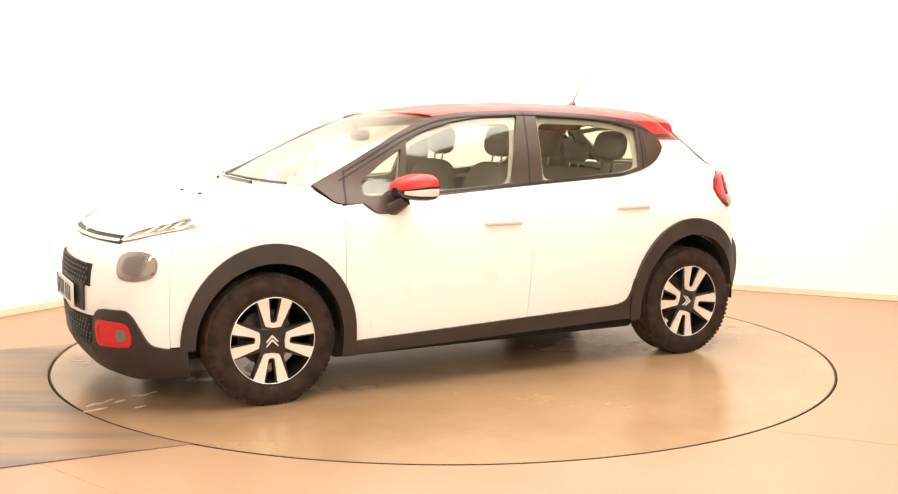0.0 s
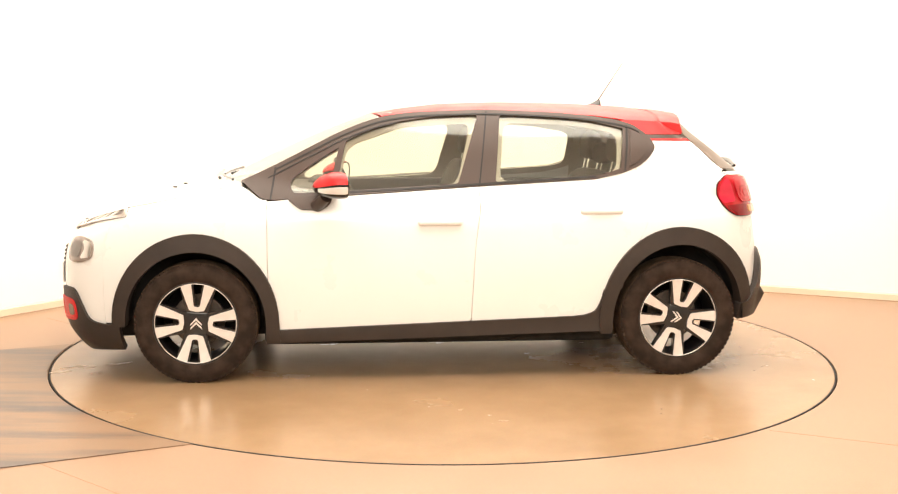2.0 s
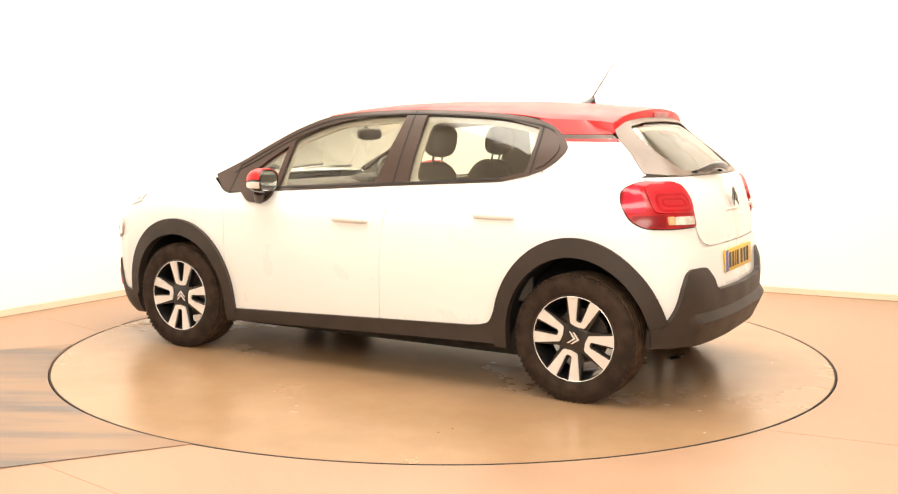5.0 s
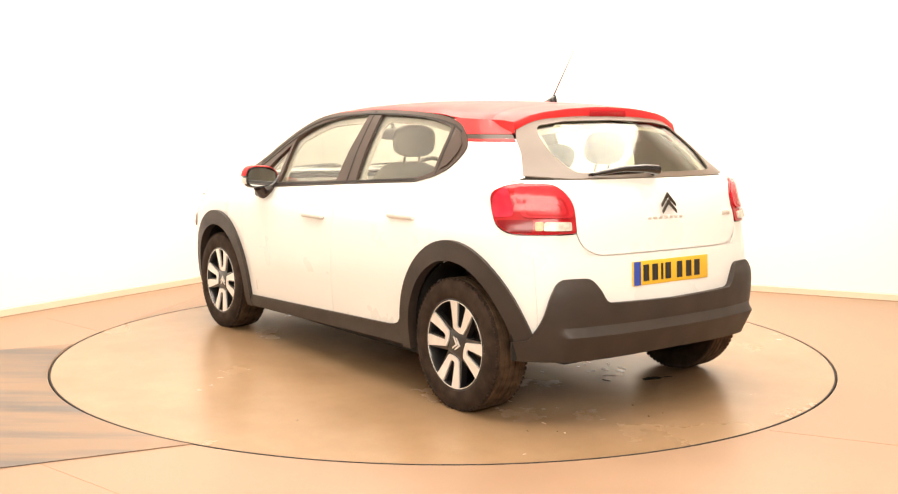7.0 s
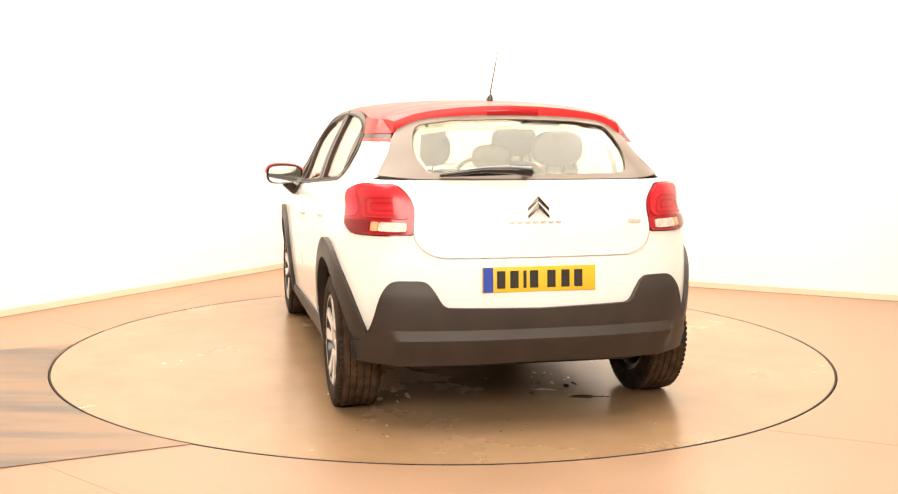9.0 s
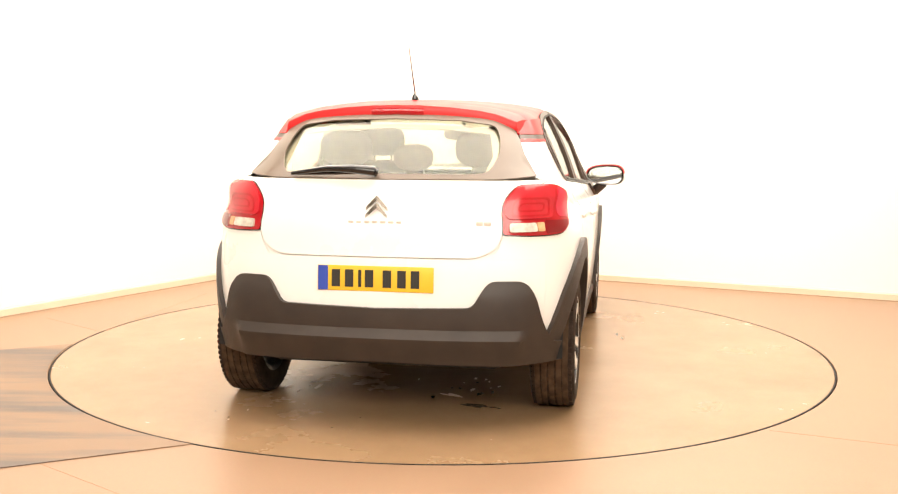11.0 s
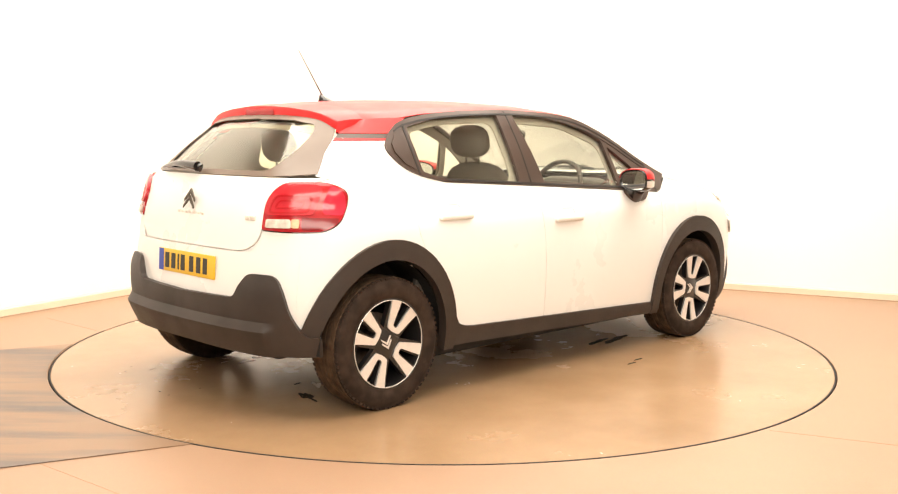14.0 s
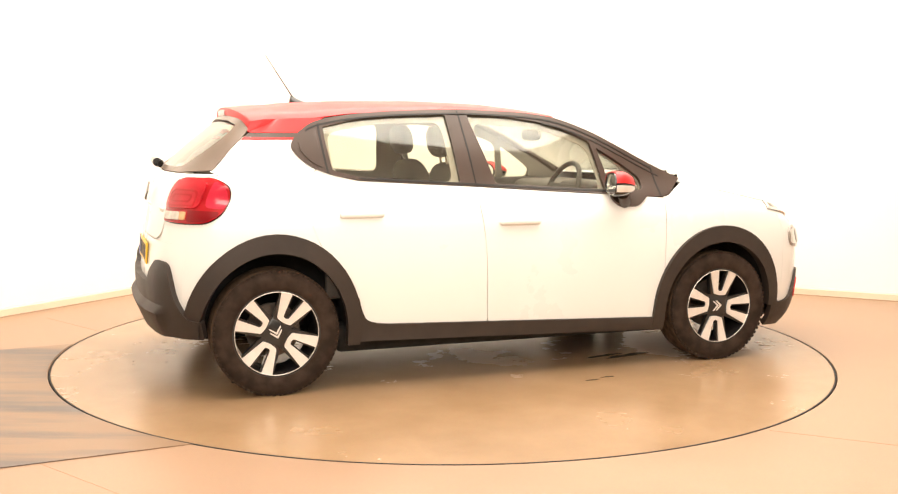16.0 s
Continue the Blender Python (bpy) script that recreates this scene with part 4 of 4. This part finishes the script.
def number_plate(name, m, mat, label):
    bm = bmesh.new()
    box(bm, -0.004, 0.004, -0.26, 0.26, -0.0555, 0.0555, m, bevel=0.002)
    pl = part(name, bm, mat, car, label)
    bm = bmesh.new()
    box(bm, 0.004, 0.0052, -0.257, -0.212, -0.054, 0.054, m)
    part("band", bm, PLATE_BLUE, pl, "blue band", smooth=False)
    for k, y in enumerate((-0.195, -0.135, -0.075, -0.045, 0.035, 0.10, 0.16)):
        bm = bmesh.new()
        box(bm, 0.004, 0.0056, y, y + (0.014 if k == 2 else 0.038), -0.038, 0.038, m)
        part("bar", bm, INK, pl, smooth=False)


number_plate("rear_number_plate", pose(-1.838, 0, 0.662, 0, -3, 180), YELLOW, "yellow rear number plate with dark bars and a blue band")
number_plate("front_number_plate", pose(2.079, 0, 0.505, 0, 0, 0), PLATE_WHITE, "white front number plate with dark bars")
lay("plate_holder", [(0.0, 0.44), (0.34, 0.44), (0.345, 0.572), (0.0, 0.572)], PLASTIC, car, proud=0.010, thick=0.012, both=True)


# door handles and mirrors
def handle(x, z, owner_side, door):
    sgn = 1 if owner_side else -1
    u0, p = S(x, z)[0], spot(S(x, z)[0], z)
    bm = bmesh.new()
    box(bm, x - 0.116, x + 0.116, sgn * (p[1] - 0.004), sgn * (p[1] + 0.026), z - 0.018, z + 0.018, bevel=0.0145)
    part("door_handle", bm, WHITE, door)
    lay("handle_recess", dish(x, z), WHITE, door, thick=0.004, step=0.015, flip=not owner_side,
        relief=lambda u, v: -0.0105 * max(0.0, 1 - ((u - u0) / 0.066) ** 4) * max(0.0, 1 - ((v - z - 0.022) / 0.041) ** 4))


for side in (True, False):
    handle(HANDLES[0][0], HANDLES[0][1], side, DOORS[not side, 0])
    handle(HANDLES[1][0], HANDLES[1][1], side, DOORS[not side, 1])


def door_mirror(sgn):
    def ring(x, cy, cz, ry, rz, n=28, p=2.8):
        out = []
        for k in range(n):
            a = 2 * math.pi * k / n
            c, s = math.cos(a), math.sin(a)
            out.append((x, sgn * (cy + 1.06 * ry * math.copysign(abs(c) ** (2 / p), c)), cz + rz * (0.86 + 0.14 * c) * math.copysign(abs(s) ** (2 / p), s)))
        return [(px - 0.28 * (abs(py) - 0.87), py, pz) for px, py, pz in out]
    secs = [(0.665, 0.90, 1.012, 0.02, 0.012), (0.655, 0.90, 1.012, 0.05, 0.03), (0.635, 0.905, 1.015, 0.082, 0.05), (0.605, 0.91, 1.02, 0.103, 0.064), (0.57, 0.915, 1.024, 0.113, 0.073), (0.54, 0.915, 1.024, 0.113, 0.073), (0.524, 0.915, 1.024, 0.108, 0.069)]
    bm = bmesh.new()
    rs = [[bm.verts.new(p) for p in ring(*s)] for s in secs]
    for a, b in zip(rs, rs[1:]):
        for k in range(28):
            bm.faces.new((a[k], a[(k + 1) % 28], b[(k + 1) % 28], b[k]))
    bm.faces.new(rs[0])
    inner = [bm.verts.new(p) for p in ring(0.53, 0.915, 1.024, 0.10, 0.062)]
    for k in range(28):
        bm.faces.new((rs[-1][k], rs[-1][(k + 1) % 28], inner[(k + 1) % 28], inner[k]))
    mir = part("door_mirror", bm, GLOSS_BLACK, car, "door mirror with red cap and chrome strip")
    bm = bmesh.new()
    bm.faces.new([bm.verts.new(p) for p in ring(0.529, 0.915, 1.024, 0.099, 0.061)])
    part("mirror_glass", bm, MIRROR, mir, smooth=False)
    # cap over the upper half
    bm = bmesh.new()
    rows = []
    for x, cy, cz, ry, rz in secs:
        row = []
        for k in range(19):
            a = radians(4 + 172 * k / 18)
            c, s = math.cos(a), math.sin(a)
            row.append((x + 0.004 - 0.28 * (cy + ry * c - 0.87), sgn * (cy + (1.06 * ry + 0.005) * math.copysign(abs(c) ** 0.714, c)), cz + (rz * (0.86 + 0.14 * c) + 0.006) * math.copysign(abs(s) ** 0.714, s)))
        rows.append(row)
    grid(bm, rows)
    thicken(bm, 0.003)
    part("mirror_cap", bm, RED, mir, "glossy red mirror cap")
    bm = bmesh.new()
    rows = []
    for x, cy, cz, ry, rz in secs[1:]:
        rows.append([(x + 0.003 - 0.28 * (cy + ry * math.cos(a) - 0.87), sgn * (cy + (1.06 * ry + 0.006) * math.copysign(abs(math.cos(a)) ** 0.714, math.cos(a))), cz + (rz + 0.006) * math.copysign(abs(math.sin(a)) ** 0.714, math.sin(a)))
                     for a in [radians(0 - 20 * k / 4) for k in range(5)]])
    grid(bm, rows)
    thicken(bm, 0.003)
    part("indicator_strip", bm, ALLOY, mir, "chrome strip with indicator lens")
    lay("mirror_foot", rounded([S(0.80, 0.948), S(0.728, 0.895), S(0.62, 0.893), S(0.575, 0.925), S(0.565, 0.965)], 0.02), TRIM, mir, proud=0.016, thick=0.02, step=0.03, flip=sgn < 0)
    bm = bmesh.new()
    tube(bm, [(0.66, sgn * 0.80, 0.915), (0.64, sgn * 0.85, 0.92), (0.60, sgn * 0.90, 0.965)], 0.034, 12, 0.03)
    part("mirror_arm", bm, TRIM, mir)


door_mirror(1), door_mirror(-1)

# wipers
bm = bmesh.new()
tube(bm, [(-1.752, 0.02, 1.126), (-1.762, 0.12, 1.136), (-1.748, 0.24, 1.136), (-1.718, 0.41, 1.112)], 0.025, 10, 0.009)
tube(bm, [(-1.735, 0.02, 1.118), (-1.742, 0.03, 1.122)], 0.022, 10)
rw = part("rear_wiper", bm, GLOSS_BLACK, car, "black rear wiper parked along the window's foot")
bm = bmesh.new()
tube(bm, [(-1.738, 0.10, 1.118), (-1.732, 0.24, 1.114), (-1.706, 0.42, 1.110)], 0.007, 6)
part("wiper_blade", bm, GLOSS_BLACK, rw)
for y0, y1 in ((0.56, -0.02), (-0.05, -0.44)):
    bm = bmesh.new()
    tube(bm, [(1.215 - 0.2 * (y / 0.735) ** 2, y, 1.040 + 0.004 * k) for k, y in enumerate(np.linspace(y0, y1, 8))], 0.008, 6)
    tube(bm, [(1.235 - 0.2 * (y / 0.735) ** 2, y, 1.036 + 0.003 * k) for k, y in enumerate(np.linspace(y0 - 0.25, y0 - 0.62, 6))], 0.010, 6)
    part("front_wiper", bm, GLOSS_BLACK, car)


# wheels
def wheel(x, sgn, spin, badge_turn):
    w = new("wheel")
    w.parent = car
    w.matrix_basis = pose(x, sgn * 0.752, HUB_Z, 0, 0, 0 if sgn > 0 else 180) 
    prof = [(0.212, 0.088), (0.225, 0.098), (0.25, 0.103), (0.28, 0.101), (0.300, 0.093), (0.310, 0.080)]
    bm = bmesh.new()
    lathe(bm, prof + [(0.310, 0.080), (0.308, 0.07), (0.308, -0.07), (0.310, -0.08)] + [(r, -h) for r, h in reversed(prof)], 64)
    ty = part("tyre", bm, RUBBER, w, "dusty dark rubber tyre")
    bm = bmesh.new()
    prof = []
    for h in (-0.075, -0.045, -0.012, 0.021, 0.05):
        prof += [(0.308, h - 0.002), (0.3145, h), (0.3155, h + 0.012), (0.3145, h + 0.024), (0.308, h + 0.026)]
    lathe(bm, prof, 72)
    part("tread", bm, TREAD, w, "brown dusty ribbed tread")
    bm = bmesh.new()
    for k in range(72):
        a = 2 * math.pi * k / 72
        for h in (0.082, -0.082):
            box(bm, -0.008, 0.008, h - 0.010, h + 0.010, 0.29, 0.3112, Matrix.Rotation(a + (0.03 if h > 0 else 0), 4, "Y"))
    tagged(part("shoulder_tread", bm, RUBBER, w, smooth=False), kind="stuff")
    bm = bmesh.new()
    lathe(bm, [(0.214, 0.090), (0.218, 0.094), (0.208, 0.094), (0.203, 0.085), (0.196, 0.03), (0.192, -0.08), (0.214, -0.09)], 64)
    rim = part("rim", bm, RIM_DARK, w, "black alloy rim barrel")
    bm = bmesh.new()
    lathe(bm, [(0.2085, 0.0945), (0.2065, 0.0958), (0.2050, 0.0945)], 64)
    part("rim_lip", bm, ALLOY, w)
    bm = bmesh.new()
    lathe(bm, [(0.0, -0.02), (0.135, -0.02), (0.135, -0.045), (0.0, -0.045)], 40)
    part("brake_disc", bm, DISC, w)
    bm = bmesh.new()
    lathe(bm, [(0.0, 0.070), (0.055, 0.070), (0.075, 0.062), (0.08, 0.03), (0.0, 0.02)], 32)
    box(bm, -0.062, 0.062, 0.05, 0.078, -0.062, 0.062, Matrix.Rotation(radians(spin), 4, "Y"), bevel=0.012)
    hub = part("hub_cap", bm, RIM_DARK, w, "black square hub cap")
    # four pairs of machined blades on black backs
    for q in range(4):
        base = Matrix.Rotation(q * math.pi / 2 + radians(spin), 4, "Y")
        for mat, nm, grow, y0, y1 in ((RIM_DARK, "spoke_back", 0.006, 0.045, 0.0755), (ALLOY, "spoke", 0.0, 0.074, 0.083)):
            bm = bmesh.new()
            out = [(-0.038, 0.066), (-0.090, 0.197), (-0.034, 0.206), (-0.015, 0.088), (0.0, 0.083), (0.015, 0.088), (0.034, 0.206), (0.090, 0.197), (0.038, 0.066), (0.0, 0.060)]
            if grow:
                out = [(-0.055, 0.055), (-0.095, 0.197), (-0.024, 0.205), (-0.009, 0.09), (0.009, 0.09), (0.024, 0.205), (0.095, 0.197), (0.055, 0.055)]
            reg = fill(rounded([(a, b) for a, b in out], 0.006, 3), (), 0.03)

            def place(u, v, d, top=y1, dep=y1 - y0):
                return (u, top + 0.010 * (v / 0.2) ** 2 - (dep if d else 0), v)
            sheet(bm, reg, place, 0.01)
            bmesh.ops.transform(bm, matrix=base, verts=bm.verts)
            part(nm, bm, mat, w, "machined bare-alloy twin spoke" if nm == "spoke" else "")
    chevrons(w, "hub_emblem", Matrix.Rotation(radians(badge_turn), 4, "Y") @ Matrix.Translation((0, 0.080, 0.004)) @ Matrix.Rotation(radians(90), 4, "Z"), 0.047, ALLOY)
    # arch liner
    bm = bmesh.new()
    lathe_pts = arc(0, 0, 0.372, 0.395, -2, 182, 24)
    rows = [[(px, yy, pz) for px, pz in lathe_pts] for yy in (0.055, -0.16)]
    grid(bm, rows)
    ln = part("arch_liner", bm, LINER, car)
    ln.matrix_basis = pose(x, sgn * 0.752, HUB_Z, 0, 0, 0 if sgn > 0 else 180)
    bm = bmesh.new()
    bm.faces.new([bm.verts.new((px, -0.16, pz)) for px, pz in lathe_pts])
    part("liner_back", bm, LINER, ln).matrix_basis = Matrix()
    return w


wheel(FX, 1, -4, 0), wheel(RX, 1, -15, -100), wheel(FX, -1, -8, -88), wheel(RX, -1, 58, -165)

# underside
bm = bmesh.new()
box(bm, -0.95, 0.93, -0.74, 0.74, 0.17, 0.32, bevel=0.03)
box(bm, -1.7, -0.9, -0.55, 0.55, 0.24, 0.5, bevel=0.05)
box(bm, 0.9, 1.9, -0.52, 0.52, 0.18, 0.6, bevel=0.05)
part("underbody", bm, LINER, car)
bm = bmesh.new()
tube(bm, [(-1.27, -0.7, 0.27), (-1.2, -0.4, 0.25), (-1.2, 0.4, 0.25), (-1.27, 0.7, 0.27)], 0.035, 8)
part("rear_axle", bm, LINER, car)
bm = bmesh.new()
lathe(bm, [(0.025, -0.18), (0.10, -0.16), (0.10, 0.16), (0.025, 0.18)], 20)
bmesh.ops.transform(bm, matrix=pose(-1.55, -0.15, 0.36), verts=bm.verts)
part("silencer", bm, DISC, car)


# cabin
def cushion(bm, cx, cy, cz, sx, sy, sz, m=None, p=3.2):
    """A padded block: a rounded box by superellipse rings."""
    rows = []
    for j in range(13):
        b = -math.pi / 2 + math.pi * j / 12
        cb, sb = math.copysign(abs(math.cos(b)) ** (2 / p), math.cos(b)), math.copysign(abs(math.sin(b)) ** (2 / p), math.sin(b))
        row = []
        for k in range(24):
            a = 2 * math.pi * k / 24
            ca, sa = math.copysign(abs(math.cos(a)) ** (2 / p), math.cos(a)), math.copysign(abs(math.sin(a)) ** (2 / p), math.sin(a))
            row.append(Vector((sx * cb * ca, sy * cb * sa, sz * sb)))
        rows.append(row)
    M = pose(cx, cy, cz) @ (m or Matrix())
    vs = [[bm.verts.new(M @ v) for v in r] for r in rows]
    for a, b in zip(vs, vs[1:]):
        for k in range(24):
            bm.faces.new((a[k], a[(k + 1) % 24], b[(k + 1) % 24], b[k]))
    bmesh.ops.remove_doubles(bm, verts=[v for r in vs for v in r], dist=0.0004)


def seat(x, y, wide, rest_z, heads, name):
    bm = bmesh.new()
    cushion(bm, x + 0.22, y, 0.50, 0.27, wide, 0.10)
    s = part(name, bm, SEAT, car, "dark grey fabric seat")
    bm = bmesh.new()
    cushion(bm, x - 0.09, y, 0.53 + (rest_z - 0.53) / 2, 0.085, wide, (rest_z - 0.50) / 2, pose(0, 0, 0, 0, -14, 0))
    part("backrest", bm, SEAT, s)
    for hy in heads:
        bm = bmesh.new()
        cushion(bm, x - 0.20, y + hy, rest_z + (0.125 if heads == (0,) else 0.145 if hy else 0.10), 0.055, 0.135 if hy or heads == (0,) else 0.10, 0.09 if hy or heads == (0,) else 0.065, pose(0, 0, 0, 0, -10, 0), 2.8)
        part("head_restraint", bm, SEAT, s)
        for dy in (-0.05, 0.05):
            bm = bmesh.new()
            tube(bm, [(x - 0.165, y + hy + dy, rest_z - 0.04), (x - 0.19, y + hy + dy, rest_z + 0.09)], 0.007, 8)
            part("head_restraint_post", bm, CHROME, s)


seat(-0.06, 0.36, 0.25, 1.12, (0,), "front_seat")
seat(-0.06, -0.36, 0.25, 1.12, (0,), "front_seat")
seat(-0.85, 0.0, 0.62, 1.07, (0.35, 0.0, -0.35), "rear_bench")
bm = bmesh.new()
box(bm, 0.62, 1.08, -0.69, 0.69, 0.60, 0.985, bevel=0.07)
box(bm, 0.56, 0.74, -0.58, -0.16, 0.90, 1.02, bevel=0.05)
ds = part("dashboard", bm, DASH, car)
bm = bmesh.new()
N, Mi = 36, 10
vs = [[bm.verts.new(((0.18 + 0.015 * math.cos(2 * math.pi * j / Mi)) * math.cos(2 * math.pi * i / N), (0.18 + 0.015 * math.cos(2 * math.pi * j / Mi)) * math.sin(2 * math.pi * i / N), 0.015 * math.sin(2 * math.pi * j / Mi))) for j in range(Mi)] for i in range(N)]
for i in range(N):
    for j in range(Mi):
        bm.faces.new((vs[i][j], vs[(i + 1) % N][j], vs[(i + 1) % N][(j + 1) % Mi], vs[i][(j + 1) % Mi]))
box(bm, -0.05, 0.05, -0.17, 0.17, -0.02, 0.01, bevel=0.01)
box(bm, -0.17, 0.0, -0.02, 0.02, -0.02, 0.01, bevel=0.008)
bmesh.ops.transform(bm, matrix=pose(0.49, -0.36, 0.955, 0, -65, 0), verts=bm.verts)
part("steering_wheel", bm, DASH, car)
bm = bmesh.new()
cushion(bm, 0.46, 0.0, 1.278, 0.02, 0.125, 0.036)
tube(bm, [(0.47, 0, 1.30), (0.50, 0, 1.35)], 0.012, 8)
part("rear_view_mirror", bm, DASH, car)
bm = bmesh.new()
box(bm, -1.62, -1.05, -0.55, 0.55, 0.90, 0.925, bevel=0.01)
part("parcel_shelf", bm, DASH, car)
for sgn in (1, -1):
    bm = bmesh.new()
    box(bm, -1.0, 0.9, sgn * 0.70, sgn * 0.735, 0.45, 0.99, bevel=0.012)
    part("door_card", bm, DASH, car)


# ---- what moves ----
def motions():
    rows = []
    for k in range(17):
        a = turn_at(k)
        rows.append((k, a))
    walk(turntable, [(t, pose(TABLE_X, 0, 0, 0, 0, a)) for t, a in rows])
    walk(car, [(t, pose(0, 0, 0, 0, 0, a) @ pose(0.091, -0.0116, 0)) for t, a in rows])


motions()
